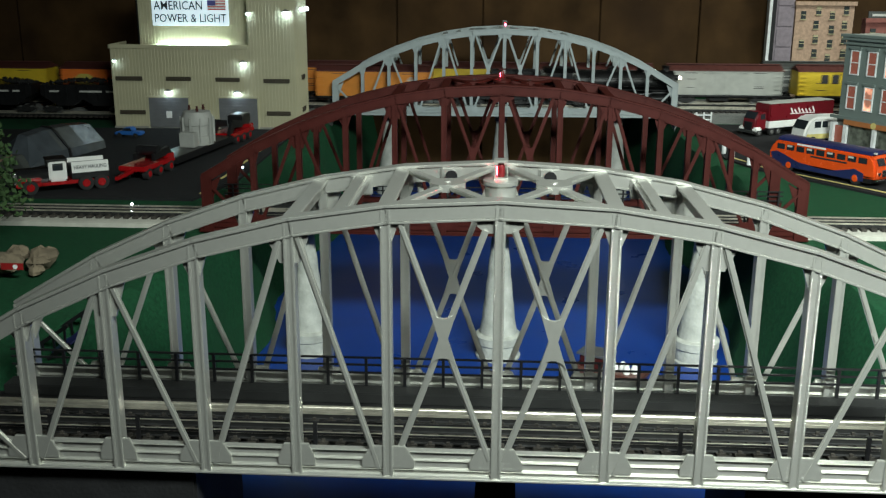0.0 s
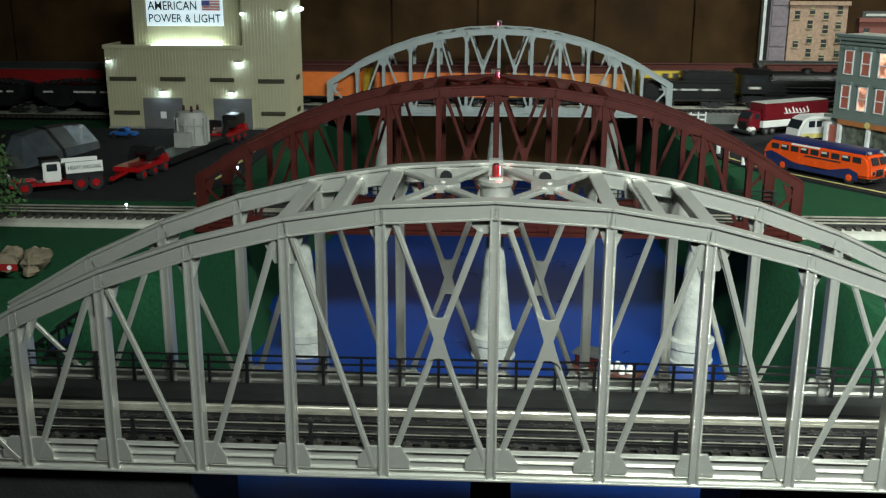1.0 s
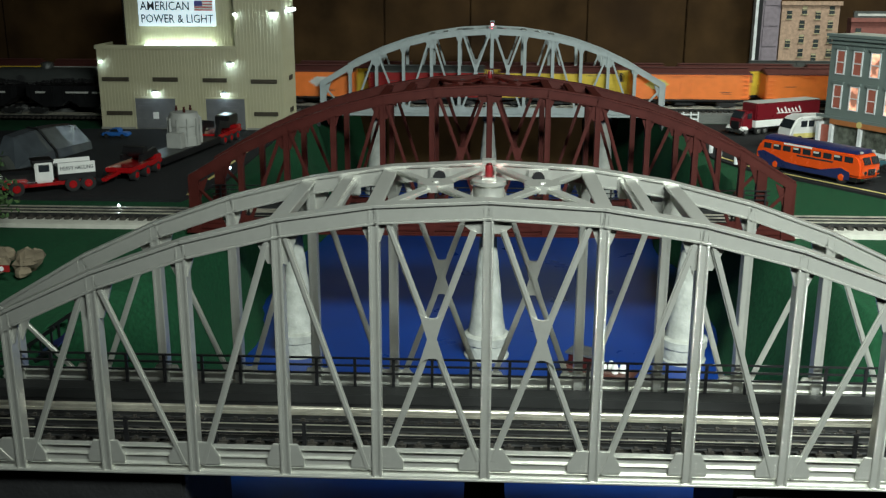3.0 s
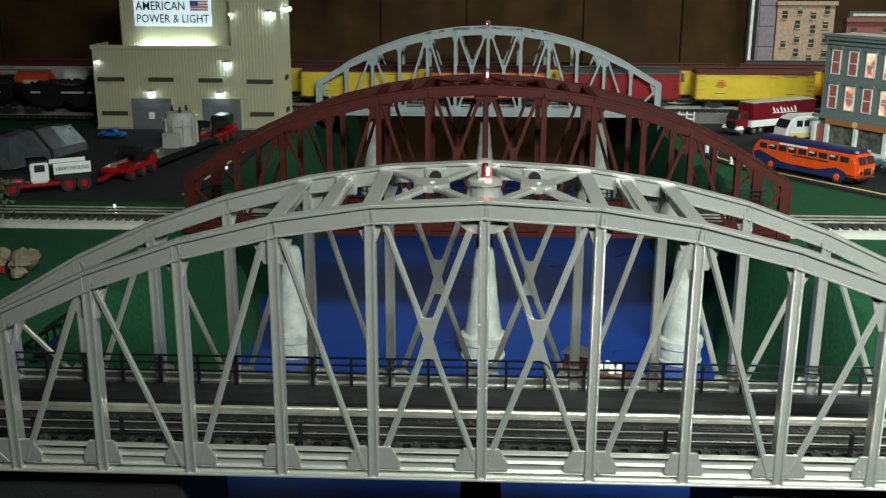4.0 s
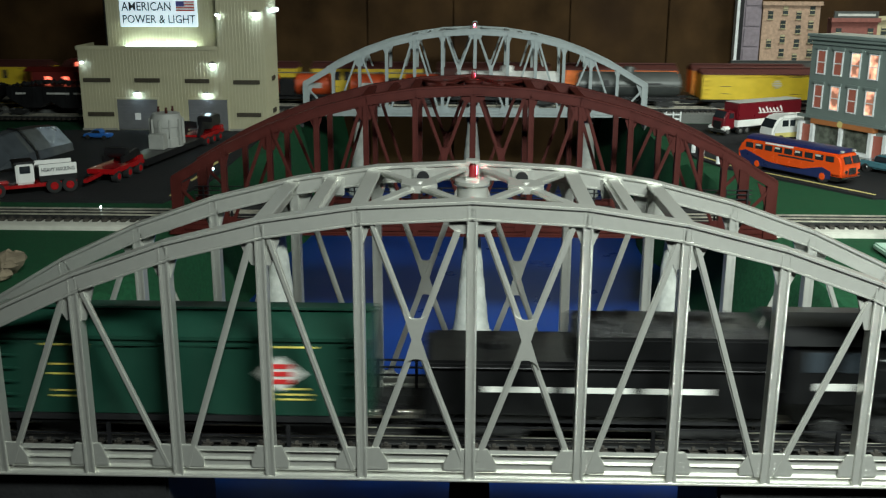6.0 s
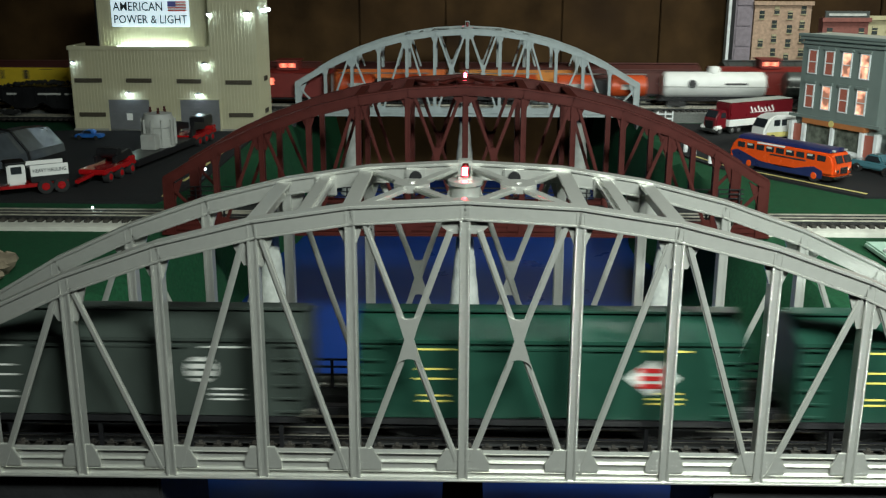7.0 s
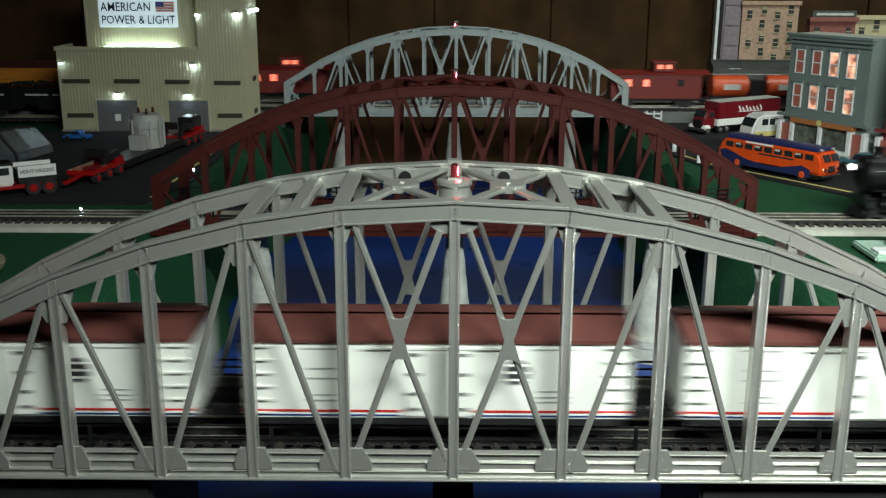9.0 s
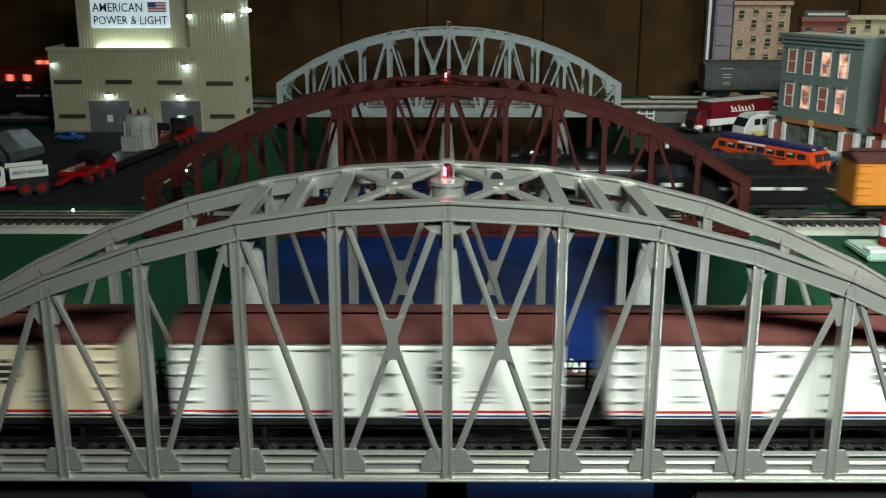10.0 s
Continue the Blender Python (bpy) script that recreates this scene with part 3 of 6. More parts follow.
def box_car(label, side, roof, style="plain", length=0.258, mark=MARK, group="freight cars", roof_label="", emblem=None):
    car = thing("freight_car", label, "model train car", None, group)
    h, w = length / 2, 0.0325
    z0, z1, zr = 0.0212, 0.0772, 0.0875
    part("body", Mesh().box(-h, h, -w, w, z0, z1), side, car, bevel=0.0008)
    rf = Mesh().section([(-w - 0.0015, z1 - 0.0015), (-w - 0.0015, z1 + 0.001), (-0.012, zr - 0.003), (0, zr), (0.012, zr - 0.003), (w + 0.0015, z1 + 0.001), (w + 0.0015, z1 - 0.0015)], -h - 0.001, h + 0.001)
    rfo = part("roof", rf, roof, car, roof_label)
    for i in range(13):
        x = -h + length * (i + 0.5) / 13
        rb = Mesh()
        for s in (-1, 1):
            rb.bar((x, s * (w + 0.001), z1 + 0.0015), (x, s * 0.009, zr - 0.0020), 0.0014, 0.0012, (0, s * 0.3, 1))
        part("roof_rib", rb, roof, rfo)
    part("roof_walk", Mesh().box(-h, h, -0.0065, 0.0065, zr + 0.0005, zr + 0.0022), roof, car, bevel=0.0003)
    # side sheathing lines
    for s in (-1, 1):
        part("side_sill", Mesh().box(-h + 0.004, h - 0.004, s * w - 0.0006, s * w + 0.0006, z0 - 0.0040, z0), BLACK, car)
        ys = s * (w + 0.0005)
        door = part("door", Mesh().box(-0.0235, 0.0235, min(s * w, ys + s * 0.0006), max(s * w, ys + s * 0.0006), z0 + 0.002, z1 - 0.006), side, car, bevel=0.0003)
        part("door_bar", Mesh().box(-0.0006, 0.0006, min(ys, ys + s * 0.0014), max(ys, ys + s * 0.0014), z0 + 0.002, z1 - 0.006), side if style != "white" else STEEL, door)
        part("door_track", Mesh().box(-0.05, 0.05, min(s * w, ys + s * 0.0012), max(s * w, ys + s * 0.0012), z1 - 0.0058, z1 - 0.0044), side, car)
        if style == "white":
            for xx in (-0.016, 0.016):
                for zz in (0.029, 0.040, 0.054, 0.068):
                    part("hinge", Mesh().box(xx - 0.0042, xx + 0.0042, min(ys, ys + s * 0.0016), max(ys, ys + s * 0.0016), zz - 0.0008, zz + 0.0008), MARK, door, "black strap hinge")
            part("stripe", Mesh().box(-h, h, s * w - 0.0004, s * w + 0.0004, z0 + 0.0048, z0 + 0.0064), STRIPERED, car, "thin red stripe")
            part("stripe", Mesh().box(-h, h, s * w - 0.0004, s * w + 0.0004, z0 + 0.0018, z0 + 0.0030), STRIPEBLUE, car, "thin dark blue stripe")
        if style == "stripe":
            part("stripe", Mesh().box(-h, h, s * w - 0.0014, s * w + 0.0014, z0 + 0.0205, z0 + 0.0345), ORANGE, car, "broad orange stripe")
            for zz in (0.0195, 0.0345):
                part("stripe", Mesh().box(-h, h, s * w - 0.0015, s * w + 0.0015, z0 + zz, z0 + zz + 0.0013), PALEMARK, car, "thin pale stripe")
            for xx in (-0.062, 0.062):
                part("lettering", Mesh().box(xx - 0.032, xx + 0.032, s * w - 0.0017, s * w + 0.0017, z0 + 0.0245, z0 + 0.0305), STRIPEBLUE, car, "blue lettering bar")
                part("emblem", Mesh().tube((xx, s * w, z0 + 0.0275), (xx, s * (w + 0.0020), z0 + 0.0275), 0.0095, n=24), PALEMARK, car, "round red and white emblem")
                part("emblem", Mesh().box(xx - 0.013, xx + 0.013, s * w - 0.0024, s * w + 0.0024, z0 + 0.0258, z0 + 0.0292), STRIPERED, car)
            for xx in (-0.105, 0.110):
                part("placard", Mesh().box(xx - 0.008, xx + 0.008, s * w - 0.0018, s * w + 0.0018, z0 + 0.014, z0 + 0.042), PALEMARK, car, "white side placard")
        # unreadable lettering as bars
        rnd = random.Random(label)
        if style != "stripe":
            for side_x, rows in ((-1, ((0.055, 0.034), (0.050, 0.028), (0.036, 0.020), (0.029, 0.024), (0.017, 0.016), (0.013, 0.020))), (1, ((0.055, 0.034), (0.050, 0.030), (0.020, 0.018), (0.016, 0.022), (0.0125, 0.020)))):
                for zz, ww in rows:
                    if style == "plain" and rnd.random() < 0.45:
                        continue
                    xx = side_x * 0.077
                    part("lettering", Mesh().box(xx - ww / 2, xx + ww / 2, s * w - 0.0003, s * w + 0.0003, z0 + zz - 0.0006, z0 + zz + 0.0006), FAINT if style == "white" else mark, car, "bar of small lettering")
        if emblem:
            mm, xx, kind = emblem
            if kind == "round":
                e = part("emblem", Mesh().tube((xx * 1, s * w, z0 + 0.034), (xx, s * (w + 0.0006), z0 + 0.034), 0.0090, n=28), mm, car, "round printed emblem")
                for k in (-1, 0, 1):
                    part("emblem_bar", Mesh().box(xx - 0.0072, xx + 0.0072, min(s * w, s * (w + 0.0009)), max(s * w, s * (w + 0.0009)), z0 + 0.034 + k * 0.0052 - 0.0008, z0 + 0.034 + k * 0.0052 + 0.0008), side, e)
            elif kind == "diamond":
                e = part("emblem", Mesh().plate([(xx - 0.017, z0 + 0.031), (xx, z0 + 0.044), (xx + 0.017, z0 + 0.031), (xx, z0 + 0.018)], min(s * w, s * (w + 0.0005)), max(s * w, s * (w + 0.0005))), mm, car, "pale diamond emblem")
                for k in (-1, 0, 1):
                    part("emblem_bar", Mesh().box(xx - 0.008, xx + 0.008, min(s * w, s * (w + 0.0009)), max(s * w, s * (w + 0.0009)), z0 + 0.031 + k * 0.0055 - 0.0016, z0 + 0.031 + k * 0.0055 + 0.0016), STRIPERED, e)
            elif kind == "wide":
                part("emblem", Mesh().plate([(xx - 0.026, z0 + 0.033), (xx - 0.010, z0 + 0.044), (xx + 0.010, z0 + 0.044), (xx + 0.026, z0 + 0.033), (xx + 0.010, z0 + 0.022), (xx - 0.010, z0 + 0.022)], min(s * w, s * (w + 0.0005)), max(s * w, s * (w + 0.0005))), mm, car, "wide pale emblem")
            elif kind == "big":
                for k in range(5):
                    part("lettering", Mesh().box(xx - 0.058 + k * 0.024, xx - 0.042 + k * 0.024, min(s * w, s * (w + 0.0005)), max(s * w, s * (w + 0.0005)), z0 + 0.028, z0 + 0.048), mm, car, "block of large dark lettering")
        # ladders at the ends of each side
        for xx in (-h + 0.010, h - 0.010):
            for k in range(6):
                part("ladder_rung", Mesh().box(xx - 0.0075, xx + 0.0075, min(s * w, ys + s * 0.0014), max(s * w, ys + s * 0.0014), z0 + 0.004 + k * 0.0095, z0 + 0.0050 + k * 0.0095), side, car)
    part("underframe", Mesh().box(-h + 0.006, h - 0.006, -0.012, 0.012, 0.0125, z0).box(-0.030, 0.012, -0.02, 0.02, 0.0065, 0.0125), BLACK, car, "black underframe")
    for s in (-1, 1):
        bogie(car, s * (h - 0.045))
        part("coupler", Mesh().box(min(s * h, s * (h + 0.018)), max(s * h, s * (h + 0.018)), -0.004, 0.004, 0.009, 0.016), BLACK, car, bevel=0.001)
    return car


def tank_car(label, shell, drums=0, length=0.235, dome=True):
    car = thing("tank_car", label, "model train car", None, "freight cars")
    h = length / 2
    if drums:
        for x in (-0.0605, 0.0605):
            d = Mesh().tube((x - 0.040, 0, 0.046), (x + 0.040, 0, 0.046), 0.024, n=24)
            part("drum", d, shell, car, "orange load drum", bevel=0.003, smooth=True)
            for s in (-1, 1):
                part("placard", Mesh().box(x - 0.016, x + 0.020, s * 0.0238 - 0.001, s * 0.0238 + 0.001, 0.040, 0.052), PALEMARK, car, "pale placard")
        part("spacer", Mesh().box(-0.018, 0.018, -0.018, 0.018, 0.022, 0.060), BLACK, car, bevel=0.002)
        part("tie_bar", Mesh().tube((-h, 0, 0.072), (h, 0, 0.072), 0.0014, n=8), STEEL, car)
    else:
        part("tank", Mesh().tube((-h + 0.004, 0, 0.050), (h - 0.004, 0, 0.050), 0.0285, n=28), shell, car, bevel=0.004, smooth=True)
        if dome:
            part("dome", Mesh().lathe((0, 0, 0.074), [(0.014, 0), (0.014, 0.012), (0.011, 0.016), (0.006, 0.017)], 20), shell, car, smooth=True)
        for s in (-1, 1):
            part("handrail", Mesh().tube((-h, s * 0.031, 0.048), (h, s * 0.031, 0.048), 0.0007, n=6), STEEL, car)
            part("emblem", Mesh().tube((-0.052, s * 0.0270, 0.054), (-0.052, s * 0.0291, 0.054), 0.0095, n=20), MARK, car, "dark round emblem")
            part("lettering", Mesh().box(0.02, 0.07, s * 0.0284 - 0.0006, s * 0.0284 + 0.0006, 0.052, 0.056), MARK, car, "bar of small lettering")
    part("frame", Mesh().box(-h - 0.008, h + 0.008, -0.024, 0.024, 0.0155, 0.0205).box(-h, h, -0.010, 0.010, 0.0205, 0.026), BLACK, car, bevel=0.0005)
    for s in (-1, 1):
        bogie(car, s * (h - 0.035))
        part("coupler", Mesh().box(min(s * h, s * (h + 0.024)), max(s * h, s * (h + 0.024)), -0.004, 0.004, 0.009, 0.0155), BLACK, car)
    return car


def caboose(label, paint):
    car = thing("caboose", label, "model caboose", None, "cabooses")
    h, w = 0.100, 0.0315
    part("body", Mesh().box(-h, h, -w, w, 0.020, 0.074), paint, car, bevel=0.0008)
    part("roof", Mesh().section([(-w - 0.003, 0.074), (-0.012, 0.082), (0.012, 0.082), (w + 0.003, 0.074)], -h - 0.018, h + 0.018), paint, car)
    cup = part("cupola", Mesh().box(-0.005, 0.040, -0.026, 0.026, 0.080, 0.099).box(-0.009, 0.044, -0.029, 0.029, 0.099, 0.102), paint, car, bevel=0.0006)
    for s in (-1, 1):
        for x in (0.008, 0.027):
            part("window", Mesh().box(x - 0.006, x + 0.006, s * 0.026 - 0.0006, s * 0.026 + 0.0006, 0.086, 0.095), REDWINDOW, cup, "window lit from inside")
        for x in (-0.062, -0.022, 0.055):
            win = part("window", Mesh().box(x - 0.0065, x + 0.0065, s * w - 0.0007, s * w + 0.0007, 0.048, 0.063), REDWINDOW if x < 0 else GLASSDARK, car, "window lit from inside")
            part("window_frame", Mesh().box(x - 0.008, x + 0.008, s * w - 0.0010, s * w + 0.0010, 0.0630, 0.0645).box(x - 0.008, x + 0.008, s * w - 0.001, s * w + 0.001, 0.0465, 0.048), paint, win)
        part("handrail", Mesh().tube((h + 0.016, s * 0.028, 0.020), (h + 0.016, s * 0.028, 0.074), 0.001, n=6), paint, car)
        part("handrail", Mesh().tube((-h - 0.016, s * 0.028, 0.020), (-h - 0.016, s * 0.028, 0.074), 0.001, n=6), paint, car)
    part("underframe", Mesh().box(-h - 0.018, h + 0.018, -0.026, 0.026, 0.0155, 0.020), BLACK, car)
    for s in (-1, 1):
        bogie(car, s * 0.068)
    return car


def steam_engine(label, long=0.30, glow=True):
    """Front end faces +x; origin under the middle of the boiler."""
    e = thing("steam_locomotive", label, "model locomotive", None, "steam locomotives")
    f, b = long / 2, -long / 2
    zc = 0.056
    boil = Mesh()
    boil.tube((b + 0.070, 0, zc), (f - 0.050, 0, zc), 0.0265, 0.0245, 28)
    boil.tube((f - 0.050, 0, zc), (f - 0.014, 0, zc), 0.0255, n=28)
    part("boiler", boil, LOCO, e, bevel=0.0015, smooth=True)
    part("smokebox_door", Mesh().tube((f - 0.014, 0, zc), (f - 0.009, 0, zc), 0.0215, 0.016, 24), LOCO, e, "black smokebox front", smooth=True)
    for x in np.linspace(b + 0.085, f - 0.055, 5):
        part("boiler_band", Mesh().tube((x - 0.0012, 0, zc), (x + 0.0012, 0, zc), 0.0268, n=28), LOCO, e)
    part("chimney", Mesh().lathe((f - 0.032, 0, zc + 0.022), [(0.010, 0), (0.008, 0.004), (0.008, 0.011), (0.0092, 0.014)], 18), LOCO, e, smooth=True)
    for x, r, hh in ((f - 0.085, 0.012, 0.010), (0.0, 0.0125, 0.010)):
        part("dome", Mesh().lathe((x, 0, zc + 0.021), [(r * 1.15, 0), (r, 0.004), (r * 0.95, hh), (r * 0.5, hh + 0.003)], 20), LOCO, e, smooth=True)
    part("bell", Mesh().lathe((f - 0.058, 0, zc + 0.025), [(0.0036, 0), (0.003, 0.003), (0.0012, 0.006)], 12), CHROME, e, "small bright bell", smooth=True)
    head = part("headlight", Mesh().tube((f - 0.012, 0, zc + 0.010), (f - 0.001, 0, zc + 0.010), 0.0058, n=16), LOCO, e)
    part("headlight_lens", Mesh().tube((f - 0.0008, 0, zc + 0.010), (f + 0.0018, 0, zc + 0.010), 0.0038, n=16), WARMGLOW, head, "glowing headlight")
    part("firebox", Mesh().box(b + 0.052, b + 0.105, -0.0275, 0.0275, 0.028, 0.062), LOCO, e, bevel=0.004)
    cabm = Mesh().box(b + 0.002, b + 0.062, -0.0315, 0.0315, 0.034, 0.078)
    cb = part("cab", cabm, LOCO, e, bevel=0.001)
    part("cab_roof", Mesh().section([(-0.035, 0.0775), (-0.020, 0.086), (0, 0.089), (0.020, 0.086), (0.035, 0.0775)], b - 0.006, b + 0.066), LOCO, cb)
    for s in (-1, 1):
        for x in (b + 0.020, b + 0.043):
            part("cab_window", Mesh().box(x - 0.008, x + 0.008, s * 0.0315 - 0.0006, s * 0.0315 + 0.0006, 0.058, 0.072), GLASSDARK, cb)
        part("number_bar", Mesh().box(b + 0.020, b + 0.044, s * 0.0315 - 0.0005, s * 0.0315 + 0.0005, 0.045, 0.050), PALEMARK, cb, "pale number bar")
        part("running_board", Mesh().box(b + 0.055, f - 0.018, min(s * 0.022, s * 0.032), max(s * 0.022, s * 0.032), 0.0395, 0.0415), LOCO, e, bevel=0.0003)
        part("boiler_handrail", Mesh().tube((b + 0.065, s * 0.0270, zc + 0.009), (f - 0.02, s * 0.0270, zc + 0.009), 0.0006, n=6), STEEL, e)
        part("pipe", Mesh().tube((b + 0.08, s * 0.0265, zc - 0.008), (f - 0.06, s * 0.0262, zc - 0.008), 0.0012, n=6), LOCO, e)
        part("cylinder", Mesh().tube((f - 0.066, s * 0.0265, 0.021), (f - 0.030, s * 0.0265, 0.021), 0.0095, n=18), LOCO, e, bevel=0.001, smooth=True)
        part("steam_chest", Mesh().tube((f - 0.064, s * 0.0255, 0.034), (f - 0.032, s * 0.0255, 0.034), 0.0060, n=14), LOCO, e, smooth=True)
        for i in range(4):
            x = b + 0.080 + i * 0.037
            wh = Mesh().tube((x, s * 0.0135, 0.0165), (x, s * 0.0175, 0.0165), 0.0165, n=28)
            wh.tube((x, s * 0.0175, 0.0165), (x, s * 0.0195, 0.0165), 0.004, n=12)
            wo = part("driving_wheel", wh, TRUCKMETAL, e, "black driving wheel")
            part("tyre", Mesh().tube((x, s * 0.0136, 0.0165), (x, s * 0.0174, 0.0165), 0.0169, n=28, cap=False), CHROME, wo, "bright wheel rim")
        part("side_rod", Mesh().bar((b + 0.076, s * 0.0208, 0.0135), (b + 0.195, s * 0.0208, 0.0135), 0.0036, 0.0016), CHROME, e, "bright side rod")
        part("main_rod", Mesh().bar((b + 0.117, s * 0.0230, 0.0150), (f - 0.066, s * 0.0230, 0.0215), 0.0030, 0.0016), CHROME, e, "bright main rod")
        part("valve_rod", Mesh().bar((b + 0.117, s * 0.0246, 0.020), (f - 0.066, s * 0.0246, 0.033), 0.0018, 0.0012), STEEL, e)
    part("pilot", Mesh().add([(f - 0.018, -0.028, 0.004), (f - 0.018, 0.028, 0.004), (f + 0.008, 0, 0.004), (f - 0.018, -0.028, 0.018), (f - 0.018, 0.028, 0.018), (f - 0.010, 0, 0.018)],
                             [(0, 1, 2), (3, 5, 4), (0, 2, 5, 3), (1, 4, 5, 2), (0, 3, 4, 1)]), LOCO, e)
    part("frame", Mesh().box(b + 0.01, f - 0.015, -0.0125, 0.0125, 0.012, 0.032).box(f - 0.024, f - 0.012, -0.030, 0.030, 0.018, 0.026), BLACK, e)
    bogie(e, f - 0.032, 2, 0.022, 0.0075, "pilot_bogie")
    bogie(e, b + 0.035, 1, 0.02, 0.0085, "trailing_bogie")
    return e


def tender(label, long=0.20):
    t = thing("tender", label, "model tender", None, "tenders")
    h = long / 2
    part("tank", Mesh().box(-h, h, -0.031, 0.031, 0.022, 0.062), LOCO, t, bevel=0.002)
    part("coal_bunker", Mesh().box(-h * 0.15, h, -0.029, 0.029, 0.062, 0.079), LOCO, t, bevel=0.002)
    cm, rnd = Mesh(), random.Random(3)
    for i in range(130):
        x, y = rnd.uniform(-h * 0.1, h * 0.95), rnd.uniform(-0.026, 0.026)
        r = rnd.uniform(0.002, 0.0042)
        cm.add([(x + r * rnd.uniform(.6, 1) * a, y + r * rnd.uniform(.6, 1) * b_, 0.079 + r * c) for a, b_, c in ((1, 0, 0), (0, 1, 0), (-1, 0, 0), (0, -1, 0), (0, 0, 1.1), (0, 0, -1))],
               [(0, 1, 4), (1, 2, 4), (2, 3, 4), (3, 0, 4), (1, 0, 5), (2, 1, 5), (3, 2, 5), (0, 3, 5)])
    tagged(part("coal", cm, COAL, t), "heaped black coal", kind="stuff")
    part("water_hatch", Mesh().lathe((-h * 0.6, 0, 0.062), [(0.009, 0), (0.009, 0.004), (0.006, 0.005)], 16), LOCO, t)
    for s in (-1, 1):
        for k in range(3):
            x = (k - 1) * h * 0.46
            part("lettering", Mesh().box(x - h * 0.19, x + h * 0.19, s * 0.031 - 0.0004, s * 0.031 + 0.0004, 0.0405, 0.0445), PALEMARK, t, "pale lettering bar")
        part("handrail", Mesh().tube((-h, s * 0.0325, 0.058), (h, s * 0.0325, 0.058), 0.0006, n=6), LOCO, t)
    part("frame", Mesh().box(-h - 0.004, h + 0.004, -0.027, 0.027, 0.0165, 0.022), BLACK, t)
    part("ladder", Mesh().box(-h - 0.003, -h, 0.012, 0.024, 0.022, 0.062), LOCO, t)
    bogie(t, -h + 0.042, 3, 0.020)
    bogie(t, h - 0.042, 3, 0.020)
    return t


def hopper(label, x, y):
    car = thing("hopper_car", label, "model train car", pose(x, y, RAIL_Z + 0.009), "hopper cars")
    h = 0.095
    part("body", Mesh().plate([(-h, 0.064), (h, 0.064), (h, 0.042), (h * 0.62, 0.018), (h * 0.25, 0.018), (0.0, 0.032), (-h * 0.25, 0.018), (-h * 0.62, 0.018), (-h, 0.042)], -0.030, 0.030), BLACK, car, bevel=0.001)
    for i in range(8):
        xx = -h + 0.012 + i * (2 * h - 0.024) / 7
        part("side_rib", Mesh().box(xx - 0.0012, xx + 0.0012, -0.0325, 0.0325, 0.034, 0.064), BLACK, car)
    cm, rnd = Mesh(), random.Random(int(abs(x) * 1000))
    for i in range(150):
        xx, yy = rnd.uniform(-h * 0.95, h * 0.95), rnd.uniform(-0.028, 0.028)
        r = rnd.uniform(0.003, 0.006)
        zz = 0.064 + 0.008 * (1 - (xx / h) ** 2)
        cm.add([(xx + r * a, yy + r * b_, zz + r * c) for a, b_, c in ((1, 0, 0), (0, 1, 0), (-1, 0, 0), (0, -1, 0), (0, 0, 0.8), (0, 0, -1))],
               [(0, 1, 4), (1, 2, 4), (2, 3, 4), (3, 0, 4), (1, 0, 5), (2, 1, 5), (3, 2, 5), (0, 3, 5)])
    tagged(part("coal", cm, COAL, car), "heaped black coal", kind="stuff")
    for xx, ww in ((-0.062, 0.022), (0.02, 0.05), (0.062, 0.016)):
        part("lettering", Mesh().box(xx - ww / 2, xx + ww / 2, -0.0330, -0.0322, 0.048, 0.052), PALEMARK, car, "pale lettering bar")
    for s in (-1, 1):
        bogie(car, s * (h - 0.020))
    return car


# the train on the silver bridge
trains = []          # (thing, train, place along it)
C_CARS = [("cream", 0.0 - 0.293), ("white", 0.0), ("white", 0.293), ("white", 0.586), ("white", 0.879), ("stripe", 1.172), ("grey", 1.465), ("green", 1.758), ("green", 2.051)]
for kind, s in C_CARS:
    if kind == "white":
        c = box_car("white refrigerator car with brown roof and black hinges", CREAMWHITE, ROOFBROWN, "white", emblem=(MARK, 0.052, "round"), roof_label="brown ribbed roof")
    elif kind == "cream":
        c = box_car("cream refrigerator car with brown roof", CREAM, ROOFBROWN, "white", emblem=(MARK, 0.052, "round"), roof_label="brown ribbed roof")
    elif kind == "stripe":
        c = box_car("dark grey-green refrigerator car with broad orange stripe", GREYCAR, GREYCAR, "stripe", length=0.262)
    elif kind == "grey":
        c = box_car("dark grey-green boxcar with pale lettering", GREYCAR, GREYCAR, "lettered", mark=PALEMARK, emblem=(PALEMARK, 0.06, "round"))
    else:
        c = box_car("dark green boxcar with red and white diamond", GREENCAR, GREENCAR, "lettered", mark=GOLDMARK, emblem=(PALEMARK, 0.068, "diamond"))
    trains.append((c, "C", s))
trains.append((tender("black steam tender heaped with coal", 0.232), "C", 2.332))
trains.append((steam_engine("black steam locomotive with lit headlight", 0.308), "C", 2.610))

# the train that comes to the red bridge; it faces -x
trains.append((steam_engine("black steam locomotive with lit headlight", 0.265), "D", 0.133))
trains.append((tender("black steam tender with pale lettering", 0.165), "D", 0.352))
trains.append((box_car("amber refrigerator car with brown roof", AMBER, ROOFBROWN, "plain"), "D", 0.600))
trains.append((box_car("amber refrigerator car with brown roof", AMBER, ROOFBROWN, "plain"), "D", 0.893))

